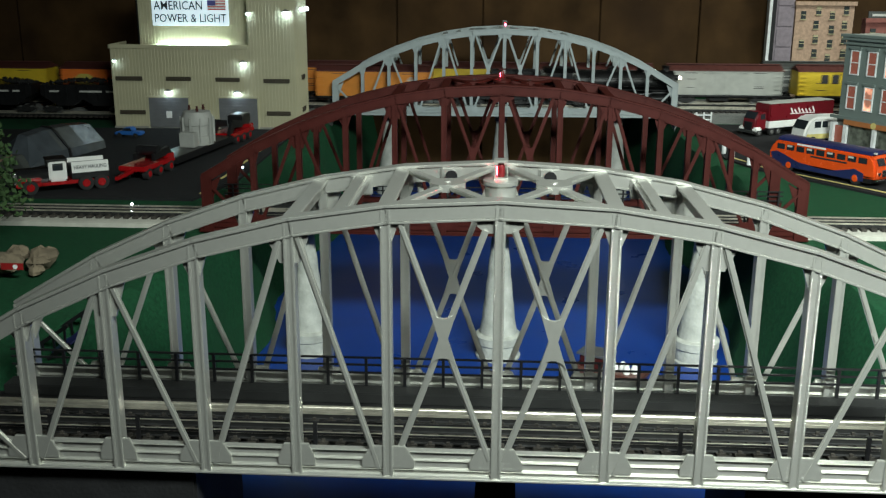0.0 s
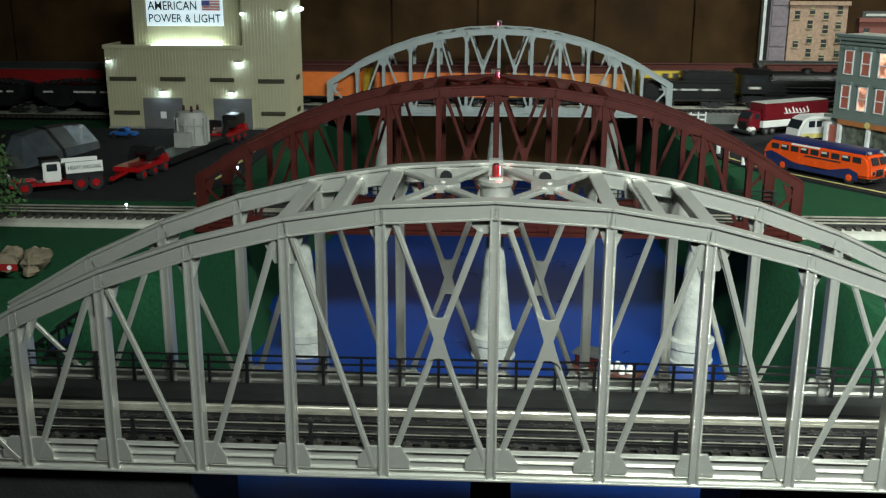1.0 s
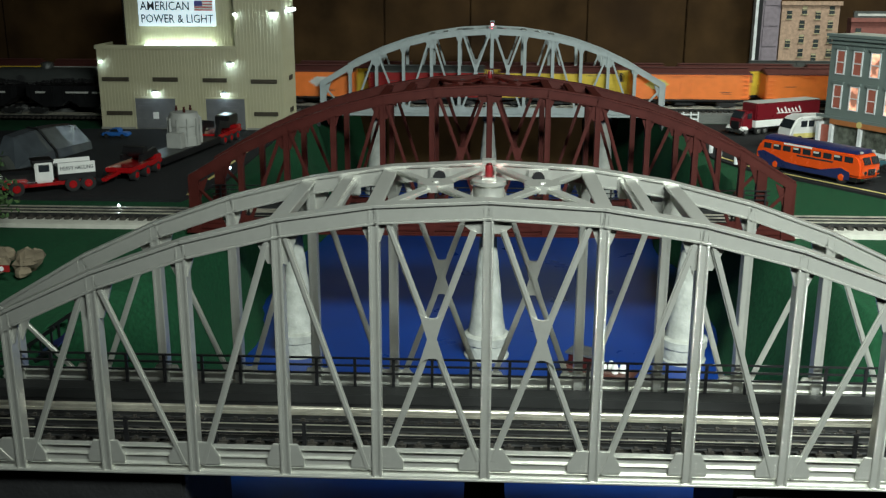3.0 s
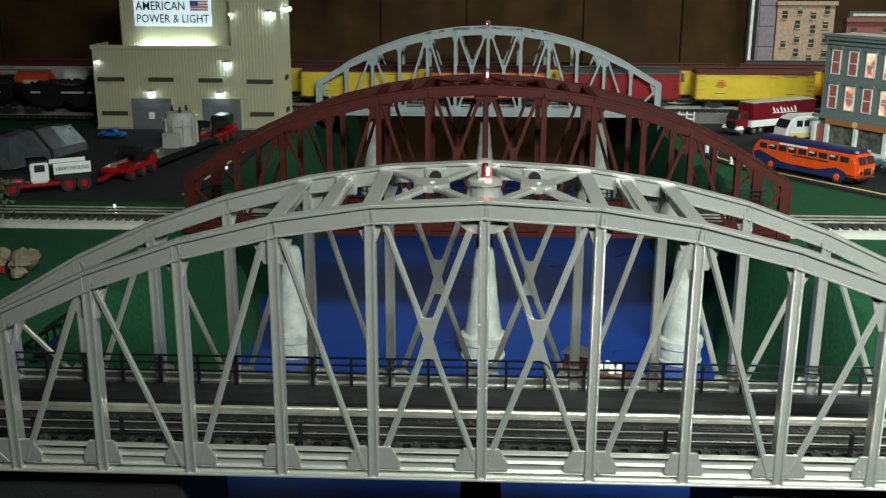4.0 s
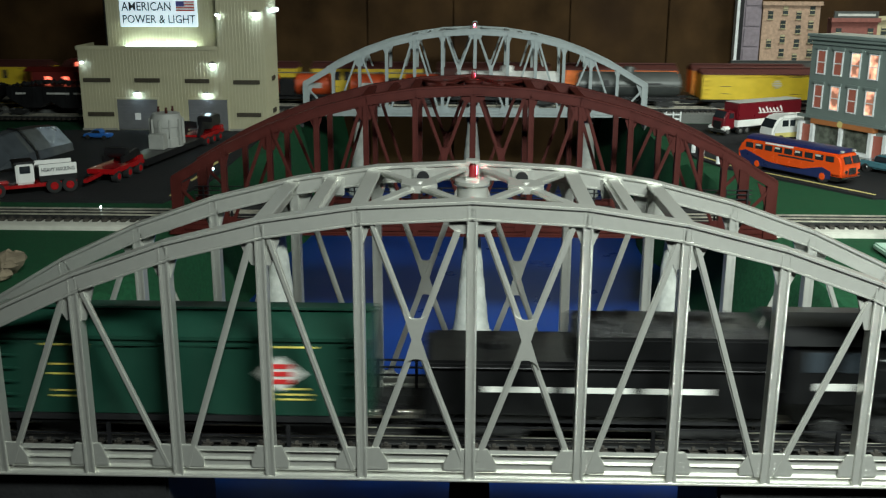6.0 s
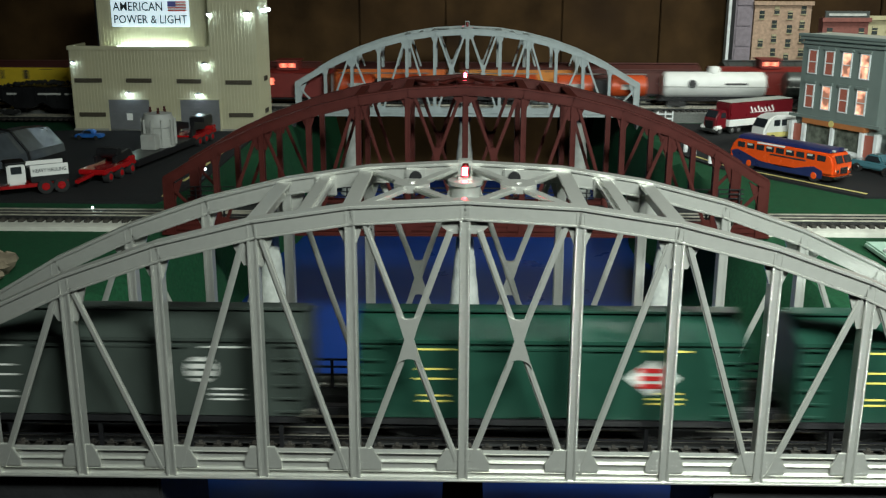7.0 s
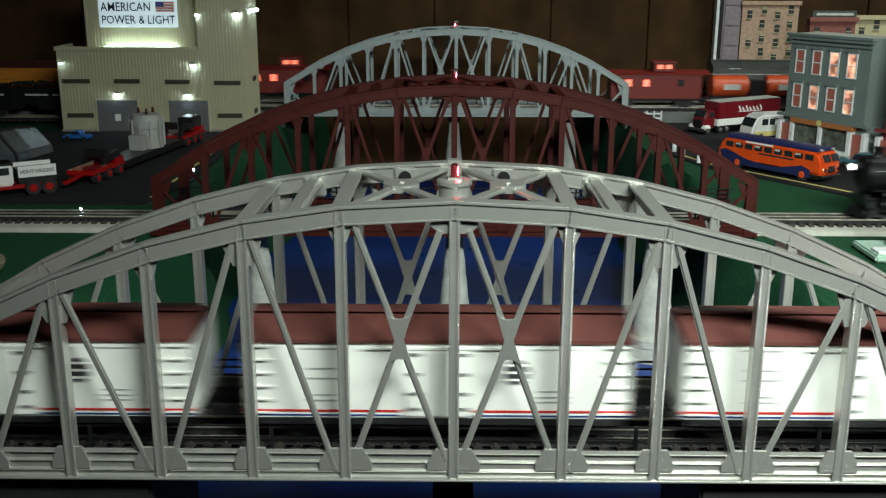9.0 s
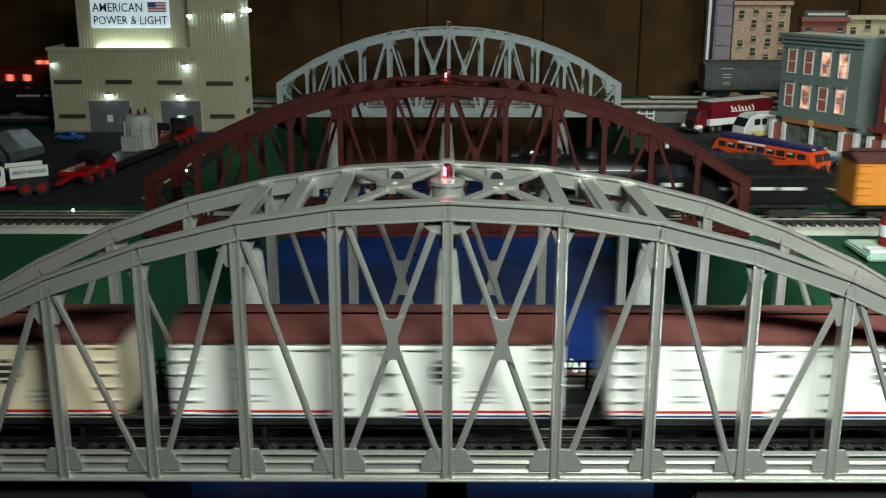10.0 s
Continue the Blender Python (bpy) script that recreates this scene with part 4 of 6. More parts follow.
# the train over the far bridge, going right
B_CARS = [("amber", AMBER, (PALEMARK, 0.085, "round")), ("orange", ORANGE, (PALEMARK, 0.085, "round")), ("orange", ORANGE, (GOLDMARK, -0.075, "wide")), ("yellow", YELLOW, (STRIPERED, -0.075, "round")),
          ("dark red", REDCAR, None), ("orange", ORANGE, (PALEMARK, 0.055, "wide")), ("yellow", YELLOW, (PALEMARK, 0.035, "round"))]
trains.append((steam_engine("black steam locomotive on the far track", 0.30), "B", 0.0))
trains.append((tender("black steam tender heaped with coal", 0.20), "B", -0.26))
s = -0.535
for name, m, em in B_CARS:
    roofm = ROOFBROWN if name != "dark red" else GUNGREY
    trains.append((box_car(name + " refrigerator car with dark roof", m, roofm, "plain", emblem=em), "B", s))
    s -= 0.293
B_TAIL = s
trains.append((tank_car("grey tank car with dome", GUNGREY), "B", s + 0.005))
trains.append((tank_car("white tank car with tall dome", WHITE), "B", s - 0.268))
s -= 0.268 + 0.252
for i in range(3):
    trains.append((tank_car("black flat car carrying two orange drums", DRUMRED, drums=2, length=0.205), "B", s))
    s -= 0.245
trains.append((caboose("red caboose with lit windows", CABOOSE), "B", s + 0.015))

# the train behind it, going left
A_CARS = [("amber", AMBER, ROOFBROWN, None, 3), ("yellow", YELLOW, ROOFBROWN, None, 2), ("grey", GREYREEFER, ROOFBROWN, None, 1), ("grey", GREYREEFER, ROOFBROWN, None, 0)]
A_CARS += [("yellow", YELLOW, ROOFBROWN, (MARK, -0.02, "big"), -1 - i) for i in range(6)]
A_CARS += [("dark brown", ROOFBROWN, ROOFBROWN, None, -7), ("orange", ORANGE, ROOFBROWN, None, -8), ("amber", AMBER, ROOFBROWN, None, -9), ("dark brown", ROOFBROWN, ROOFBROWN, None, -10)]
for name, m, rm, em, k in A_CARS:
    trains.append((box_car(name + " refrigerator car with brown roof", m, rm, "plain", emblem=em), "A", -k * 0.293))
trains.append((caboose("red caboose with lit windows", CABOOSE), "A", 11 * 0.293 - 0.02))

track("three-rail back track by the wall", T_FAR + 0.088, RAIL_FAR, -5.8, 5.8, False)
track("three-rail siding with parked hopper cars", T_FAR - 0.088, RAIL_Z, -2.0, -0.84, True)
for x in (-0.918, -1.128, -1.338):
    hopper("black hopper car heaped with coal, parked", x, T_FAR - 0.088)
parked = box_car("weathered dark grey boxcar parked by the wall", GUNGREY, GUNGREY, "lettered", mark=PALEMARK, emblem=(PALEMARK, 0.095, "round"))
parked.matrix_basis = pose(0.752, T_FAR + 0.176, RAIL_FAR + 0.009)
track("three-rail track along the wall", T_FAR + 0.176, RAIL_FAR, 0.5, 2.0, True)

# ---- roads ----
setting("road", Mesh().slab([(-2.2, 1.405), (-0.445, 1.405), (-0.415, 1.55), (-0.42, 2.0), (-0.44, 2.06), (-0.80, 2.06), (-1.0, 2.02), (-2.2, 2.0)], -0.03, 0.0015), ASPHALT, "dark asphalt yard before the power plant", "road")
setting("road", Mesh().slab([(0.60, 1.475), (2.2, 1.46), (2.2, 2.20), (0.40, 2.205), (0.405, 1.80), (0.44, 1.70)], -0.03, 0.0015), ASPHALT, "dark asphalt street through the town", "road")


def line_mark(x0, y0, x1, y1, m, name="road_line"):
    d = Vector((x1 - x0, y1 - y0, 0)).normalized().cross(Vector((0, 0, 1))) * 0.0024
    ob = setting(name, Mesh().slab([(x0 - d.x, y0 - d.y), (x0 + d.x, y0 + d.y), (x1 + d.x, y1 + d.y), (x1 - d.x, y1 - d.y)], 0.0016, 0.0022), m, "painted pale line on the asphalt", "road line")
    return ob


for a in (0.0, 0.2, 0.42, 0.62, 0.85):
    line_mark(-0.444 + 0.004 * a, 1.44 + a * 0.55, -0.441 + 0.006 * a, 1.44 + a * 0.55 + 0.075, PAINTLINE)
line_mark(0.61, 1.492, 0.452, 1.712, PAINTLINE)
line_mark(0.452, 1.712, 0.42, 1.80, PAINTLINE)

# ---- power plant ----
CLAD = mat("cream_corrugated_cladding", (0.45, 0.425, 0.285), 0.55, 0, 0.07, 30, 0.03, dirt=(0.40, 0.36, 0.2), dirt_scale=8)
DOORGREY = mat("grey_roller_door", (0.13, 0.135, 0.14), 0.55, 0, 0.1)
LOUVRE = mat("brown_louvre", (0.055, 0.045, 0.028), 0.6)
SIGNWHITE = mat("backlit_sign", (0.8, 0.83, 0.85), 0.4, emit=(0.66, 0.88, 1.0), power=0.6)
SIGNINK = mat("sign_ink", (0.02, 0.025, 0.03), 0.5)
FLAGRED = mat("flag_red", (0.6, 0.08, 0.07), 0.5)
FLAGBLUE = mat("flag_blue", (0.08, 0.08, 0.30), 0.5)
STRIPGLOW = mat("light_tube_glow", (0.9, 0.9, 0.9), 0.4, emit=(0.74, 1.0, 0.98), power=32)
GRIME = mat("plinth_grey", (0.25, 0.25, 0.22), 0.8)


def power_plant():
    # local x along the front, y inwards, z up; the front's left foot is the origin
    ang = 0.6
    top = thing("power_plant", "cream corrugated power plant with lit sign and doors", "model building", pose(-0.806, 2.059, 0.0015, 0, 0, ang))
    W = 0.386

    def clad(name, x0, x1, y0, y1, z0, z1, front=True, side=True):
        body = part(name, Mesh().box(x0, x1, y0, y1, z0, z1), CLAD, top)
        rib = Mesh().box(-0.0011, 0.0011, -0.0010, 0.0, z0, z1).data("cladding_rib", CLAD)
        n = int((x1 - x0) / 0.0068)
        for i in range(n):
            piece("cladding_rib", rib, body, (x0 + (x1 - x0) * (i + 0.5) / n, y0, 0))
        if side:
            n = int((y1 - y0) / 0.0068)
            for i in range(n):
                piece("cladding_rib", rib, body, (x1, y0 + (y1 - y0) * (i + 0.5) / n, 0), 90)
        return body

    clad("lower_wall", 0.0, 0.288, 0.0, 0.10, 0.0, 0.166)
    clad("tower_wall", 0.052, 0.288, 0.038, 0.13, 0.1665, 0.34, side=False)
    clad("corner_wall", 0.2885, W, 0.0, 0.13, 0.0, 0.34)
    part("parapet", Mesh().box(-0.003, 0.288, -0.003, 0.001, 0.1645, 0.1725).box(-0.003, 0.0, -0.003, 0.10, 0.1645, 0.1725), CLAD, top, bevel=0.0005)
    part("plinth", Mesh().box(-0.002, W + 0.002, -0.0022, 0.002, 0.0, 0.004), GRIME, top)
    # pipe at the tower's edge
    part("drain_pipe", Mesh().tube((0.049, 0.045, 0.166), (0.049, 0.045, 0.34), 0.003, n=10), BLACK, top, "black drain pipe")
    for x0, x1, z in ((0.008, 0.064, 0.099), (0.114, 0.166, 0.099), (0.218, 0.268, 0.098), (0.318, 0.372, 0.096), (0.012, 0.066, 0.029), (0.322, 0.372, 0.029)):
        w = part("louvre_window", Mesh().box(x0, x1, -0.0030, 0.0005, z, z + 0.0085), LOUVRE, top, "brown slatted vent window")
        for k in range(3):
            part("slat", Mesh().box(x0, x1, -0.0042, -0.0028, z + 0.001 + k * 0.0026, z + 0.0022 + k * 0.0026), LOUVRE, w)
    for y0, y1, z in ((0.055, 0.085, 0.098), (0.055, 0.085, 0.03)):
        part("louvre_window", Mesh().box(W - 0.001, W + 0.003, y0, y1, z, z + 0.009), LOUVRE, top, "brown slatted vent window")
    for x0, x1 in ((0.074, 0.158), (0.222, 0.303)):
        d = part("roller_door", Mesh().box(x0, x1, -0.0022, 0.001, 0.0, 0.064), DOORGREY, top, "grey closed roller door")
        for k in range(9):
            part("door_slat", Mesh().box(x0 + 0.002, x1 - 0.002, -0.0030, -0.0020, 0.003 + k * 0.0068, 0.0085 + k * 0.0068), DOORGREY, d)
        part("door_frame", Mesh().box(x0 - 0.003, x0, -0.0035, 0.001, 0.0, 0.067).box(x1, x1 + 0.003, -0.0035, 0.001, 0, 0.067).box(x0 - 0.003, x1 + 0.003, -0.0035, 0.001, 0.0642, 0.067), CLAD, d)
        part("notice", Mesh().box((x0 + x1) / 2 - 0.006, (x0 + x1) / 2 + 0.006, -0.0036, -0.0028, 0.022, 0.036), WHITE, d, "small white notice")
    # wall lamps: a hood, a glowing bulb
    for x, y, z, r in ((0.009, 0.0, 0.139, 0.0030), (0.278, 0.0, 0.135, 0.0052), (0.118, 0.0, 0.075, 0.0052), (0.262, 0.0, 0.0735, 0.0052), (0.190, 0.0, 0.028, 0.0046), (0.370, 0.0, 0.236, 0.0062), (0.292, 0.0, 0.235, 0.0036)):
        lamp = part("wall_lamp", Mesh().tube((x, y + 0.001, z + r * 1.3), (x, y - 0.007, z + r * 1.2), 0.0012, n=8).lathe((x, y - 0.007, z + r * 0.6), [(r * 1.5, 0), (r * 0.8, r * 0.5), (r * 0.3, r * 0.9)], 16), STEEL, top, "small hooded wall lamp")
        part("bulb", Mesh().lathe((x, y - 0.007, z - r * 0.5), [(r * 0.5, 0), (r * 1.0, r * 0.4), (r * 1.0, r * 0.8), (r * 0.6, r * 1.15)], 12), LAMPGLOW, lamp, "glowing bulb", smooth=True)
    for y in (0.045, 0.095):
        lamp = part("wall_lamp", Mesh().tube((W, y, 0.246), (W + 0.008, y, 0.246), 0.0012, n=8), STEEL, top, "small hooded wall lamp")
        part("bulb", Mesh().lathe((W + 0.008, y, 0.239), [(0.0025, 0), (0.0048, 0.002), (0.0048, 0.005), (0.002, 0.007)], 12), LAMPGLOW, lamp, "glowing bulb", smooth=True)
    # sign on the tower with a light tube behind the parapet
    sg = part("sign_board", Mesh().box(0.083, 0.243, 0.0325, 0.0362, 0.209, 0.268), SIGNWHITE, top, "white backlit sign with black lettering", bevel=0.0008)
    words("sign_text", "AMERICAN", 0.025, SIGNINK, sg, (0.139, 0.0322, 0.249), width=0.102)
    words("sign_text", "POWER & LIGHT", 0.024, SIGNINK, sg, (0.163, 0.0322, 0.2235), width=0.150)
    for k in range(7):
        part("flag_stripe", Mesh().box(0.200, 0.238, 0.0318, 0.0326, 0.2405 + k * 0.0029, 0.2434 + k * 0.0029 - 0.0002), FLAGRED if k % 2 == 0 else WHITE, sg, "striped flag panel")
    part("flag_corner", Mesh().box(0.200, 0.217, 0.0314, 0.0318, 0.2500, 0.2606), FLAGBLUE, sg)
    tube = part("light_tube", Mesh().tube((0.092, 0.026, 0.1690), (0.238, 0.026, 0.1690), 0.0022, n=12), STRIPGLOW, top, "glowing light tube under the sign")
    return top


power_plant()

# ---- vehicles; x runs forward, origin on the ground ----


def wheel(parent, x, y, r, w, hub):
    s = 1 if y > 0 else -1
    t = part("wheel", Mesh().tube((x, y - s * w, r), (x, y, r), r, n=20), RUBBER, parent, "black rubber tyre", bevel=r * 0.12, smooth=True)
    part("hub", Mesh().tube((x, y - s * 0.0005, r), (x, y + s * 0.0008, r), r * 0.58, r * 0.45, 16), hub, t, "painted wheel hub")


def heavy_truck():
    t = thing("heavy_truck", "red and black heavy haulage tractor with white board", "model truck", pose(-0.660, 1.4525, 0.0015, 0, 0, 212.5) @ Matrix.Scale(1.07, 4))
    part("chassis", Mesh().box(-0.062, 0.062, -0.014, 0.014, 0.010, 0.016), TRUCKRED, t, bevel=0.001)
    part("bonnet", Mesh().section([(-0.013, 0.016), (-0.014, 0.030), (-0.009, 0.034), (0.009, 0.034), (0.014, 0.030), (0.013, 0.016)], 0.018, 0.060), BLACK, t, bevel=0.001)
    part("grille", Mesh().box(0.060, 0.063, -0.011, 0.011, 0.014, 0.032), CHROME, t, "bright radiator grille")
    cab = part("cab", Mesh().box(-0.006, 0.018, -0.0165, 0.0165, 0.016, 0.044), WHITE, t, "white driver's cab", bevel=0.002)
    part("cab_roof", Mesh().box(-0.008, 0.020, -0.017, 0.017, 0.044, 0.047), BLACK, cab, bevel=0.001)
    for s in (-1, 1):
        part("side_window", Mesh().box(-0.001, 0.013, s * 0.0165 - 0.0005, s * 0.0165 + 0.0005, 0.031, 0.041), GLASSDARK, cab)
        part("mudguard", Mesh().section([(s * 0.013, 0.018), (s * 0.021, 0.018), (s * 0.021, 0.023), (s * 0.013, 0.024)], 0.028, 0.060), TRUCKRED, t, bevel=0.002)
        part("running_board", Mesh().box(-0.008, 0.028, min(s * 0.013, s * 0.021), max(s * 0.013, s * 0.021), 0.012, 0.016), TRUCKRED, t)
        part("headlamp", Mesh().tube((0.060, s * 0.013, 0.026), (0.065, s * 0.013, 0.026), 0.0035, n=12), CHROME, t)
        board = part("side_board", Mesh().box(-0.062, -0.012, s * 0.0185 - 0.0008, s * 0.0185 + 0.0008, 0.026, 0.0415), WHITE, t, "white lettered side board")
        words("board_text", "HEAVY HAULING", 0.0075, SIGNINK, board, (-0.037, s * 0.0195, 0.0335), (90, 0, 0 if s < 0 else 180), width=0.044)
    part("ballast_box", Mesh().box(-0.062, -0.012, -0.0177, 0.0177, 0.017, 0.036), BLACK, t, bevel=0.001)
    for x in (0.044, -0.030, -0.051):
        for s in (-1, 1):
            wheel(t, x, s * 0.0205, 0.0105, 0.008, TRUCKRED)
    part("windscreen", Mesh().box(0.0178, 0.0187, -0.0135, 0.0135, 0.032, 0.042), GLASSDARK, cab)
    return t


heavy_truck()


def heavy_trailer():
    # from the tractor's tail back to the far bogie
    a, b = Vector((-0.583, 1.490)), Vector((-0.508, 1.962))
    ang = math.degrees(math.atan2(a.y - b.y, a.x - b.x))
    L = (a - b).length
    t = thing("heavy_trailer", "long red low trailer with two wheeled bogies", "model trailer", pose(b.x, b.y, 0.0015, 0, 0, ang))
    for x in (0.055, L - 0.085):
        bo = part("bogie_deck", Mesh().box(x - 0.052, x + 0.052, -0.023, 0.023, 0.015, 0.023).box(x - 0.052, x - 0.030, -0.022, 0.022, 0.023, 0.030), TRUCKRED, t, "red bogie deck", bevel=0.0015)
        for k in (-1, 0, 1):
            for s in (-1, 1):
                wheel(t, x + k * (0.030 if x < 0.1 else 0.036), s * 0.0235, 0.0098, 0.010, TRUCKRED)
    part("drawbar", Mesh().bar((L - 0.035, 0, 0.016), (L + 0.012, 0, 0.013), 0.006, 0.005, (0, 0, 1)), TRUCKRED, t)
    part("low_bed", Mesh().box(0.105, L - 0.140, -0.024, 0.024, 0.008, 0.020), BLACK, t, "black low trailer bed", bevel=0.001)
    for s in (-1, 1):
        part("gooseneck", Mesh().plate([(L - 0.150, 0.012), (L - 0.125, 0.042), (L - 0.075, 0.036), (L - 0.075, 0.026), (L - 0.115, 0.028), (L - 0.138, 0.012)], s * 0.016 - 0.003, s * 0.016 + 0.003), BLACK, t, "black gooseneck arm", bevel=0.0006)
        part("gooseneck", Mesh().plate([(0.118, 0.012), (0.095, 0.048), (0.050, 0.040), (0.050, 0.028), (0.088, 0.032), (0.106, 0.012)], s * 0.016 - 0.003, s * 0.016 + 0.003), BLACK, t, "black gooseneck arm", bevel=0.0006)
    part("winch", Mesh().tube((L - 0.09, -0.018, 0.040), (L - 0.09, 0.018, 0.040), 0.008, n=14), BLACK, t)
    load = thing("transformer_load", "pale grey ribbed transformer on the trailer", "model load", pose(b.x, b.y, 0.0015 + 0.0205, 0, 0, ang))
    VAT = mat("transformer_grey", (0.33, 0.335, 0.31), 0.6, 0, 0.1)
    xm = 0.205
    part("tank", Mesh().lathe((xm, 0, 0), [(0.0275, 0), (0.0275, 0.016), (0.0258, 0.017), (0.0258, 0.034), (0.0275, 0.035), (0.0275, 0.050), (0.025, 0.053), (0.024, 0.058), (0.012, 0.060)], 26), VAT, load, smooth=True)
    for k in range(10):
        a2 = 2 * math.pi * k / 10
        part("cooling_fin", Mesh().bar((xm + 0.0285 * math.cos(a2), 0.0285 * math.sin(a2), 0.004), (xm + 0.0285 * math.cos(a2), 0.0285 * math.sin(a2), 0.049), 0.0030, 0.004, (math.cos(a2), math.sin(a2), 0)), VAT, load)
    for k in range(3):
        a2 = 2.1 * k + 0.5
        part("insulator", Mesh().lathe((xm + 0.014 * math.cos(a2), 0.014 * math.sin(a2), 0.057), [(0.0028, 0), (0.0035, 0.002), (0.002, 0.004), (0.003, 0.006), (0.0018, 0.008), (0.0022, 0.012)], 10), OXIDE, load, "brown insulator", smooth=True)
    box = part("control_cabinet", Mesh().box(xm + 0.028, xm + 0.046, -0.014, 0.014, 0, 0.026), VAT, load, bevel=0.001)
    # the pusher unit's cab at the far end
    push = part("pusher_body", Mesh().box(0.0, 0.045, -0.015, 0.015, 0.030, 0.050), BLACK, t, "black pusher engine cover", bevel=0.002)
    part("window", Mesh().box(0.006, 0.030, -0.0158, -0.0148, 0.040, 0.047), WHITE, push)


heavy_trailer()


def storage_hut():
    t = thing("storage_hut", "grey glossy hipped shelter with one dark strap", "model hut", pose(-0.800, 1.722, 0.0015, 0, 0, 77.6))
    SKIN = mat("glossy_grey_skin", (0.075, 0.088, 0.10), 0.14, 0.15, 0.25, 30, 0.25, 70, coat=0.6)
    DULL = mat("dull_canvas_end", (0.045, 0.05, 0.045), 0.8, 0, 0.3, 60, 0.3)
    L, w = 0.105, 0.047
    shell = Mesh()
    rows = ((-L, 0.10), (-L + 0.035, 0.93), (-0.02, 1.0), (0.045, 0.97), (L, 0.86))
    ring = [(-w, 0.0), (-w * 0.94, 0.016), (-w * 0.30, 0.050), (w * 0.12, 0.053), (w * 0.80, 0.024), (w, 0.0)]
    n = len(ring)
    shell.add([(x, y * (0.86 + 0.14 * k), 0.001 + z * k) for x, k in rows for y, z in ring],
              [(j * n + i, j * n + i + 1, (j + 1) * n + i + 1, (j + 1) * n + i) for j in range(len(rows) - 1) for i in range(n - 1)]
              + [tuple(range(n)), tuple(reversed(range((len(rows) - 1) * n, len(rows) * n)))])
    part("shell", shell, SKIN, t, bevel=0.0012)
    for x, k in ((-0.004, 1.0),):
        strap = Mesh()
        for (y0, z0), (y1, z1) in zip(ring, ring[1:]):
            strap.bar((x, y0 * 1.01, 0.002 + z0 * k), (x, y1 * 1.01, 0.002 + z1 * k), 0.006, 0.002, (0, -(z1 - z0), y1 - y0))
        part("strap", strap, BLACK, t, "dark strap over the skin")
    part("end_flap", Mesh().section([(-w * 0.84, 0.0), (-w * 0.5, 0.022), (w * 0.5, 0.022), (w * 0.84, 0.0)], -L - 0.014, -L + 0.006), DULL, t, "dull dark end flap", bevel=0.001)


storage_hut()


def small_pickup(label, paint, m, group="small cars", pick=True):
    t = thing("small_car", label, "model car", m, group)
    part("body", Mesh().plate([(-0.045, 0.008), (-0.045, 0.019), (-0.012, 0.020), (0.020, 0.020), (0.043, 0.017), (0.046, 0.008)], -0.017, 0.017), paint, t, bevel=0.003, smooth=True)
    part("cabin", Mesh().plate([(-0.020, 0.020), (-0.013, 0.032), (0.010, 0.032), (0.020, 0.020)], -0.0145, 0.0145), paint if pick else GLASSDARK, t, bevel=0.003, smooth=True)
    for s in (-1, 1):
        part("side_window", Mesh().plate([(-0.015, 0.0215), (-0.0105, 0.0300), (0.0085, 0.0300), (0.015, 0.0215)], s * 0.0146 - 0.0004, s * 0.0146 + 0.0004), GLASSDARK, t)
        part("headlamp", Mesh().tube((0.042, s * 0.012, 0.014), (0.047, s * 0.012, 0.014), 0.003, n=10), CHROME, t)
        for x in (-0.028, 0.028):
            wheel(t, x, s * 0.0175, 0.0080, 0.006, CHROME)
    part("bumper", Mesh().box(0.046, 0.0485, -0.016, 0.016, 0.007, 0.0105), CHROME, t, bevel=0.0008)
    return t


small_pickup("bright blue toy pickup parked by the plant", BLUETOY, pose(-0.735, 1.945, 0.0015, 0, 0, 172) @ Matrix.Scale(0.62, 4))
TEAL = mat("teal_car", (0.06, 0.16, 0.19), 0.25, 0, 0.05, coat=0.5)
small_pickup("teal toy sedan parked on the street", TEAL, pose(0.690, 1.655, 0.0015, 0, 0, -60))
small_pickup("red toy sedan parked on the street", TRUCKRED, pose(0.775, 1.60, 0.0015, 0, 0, -60))


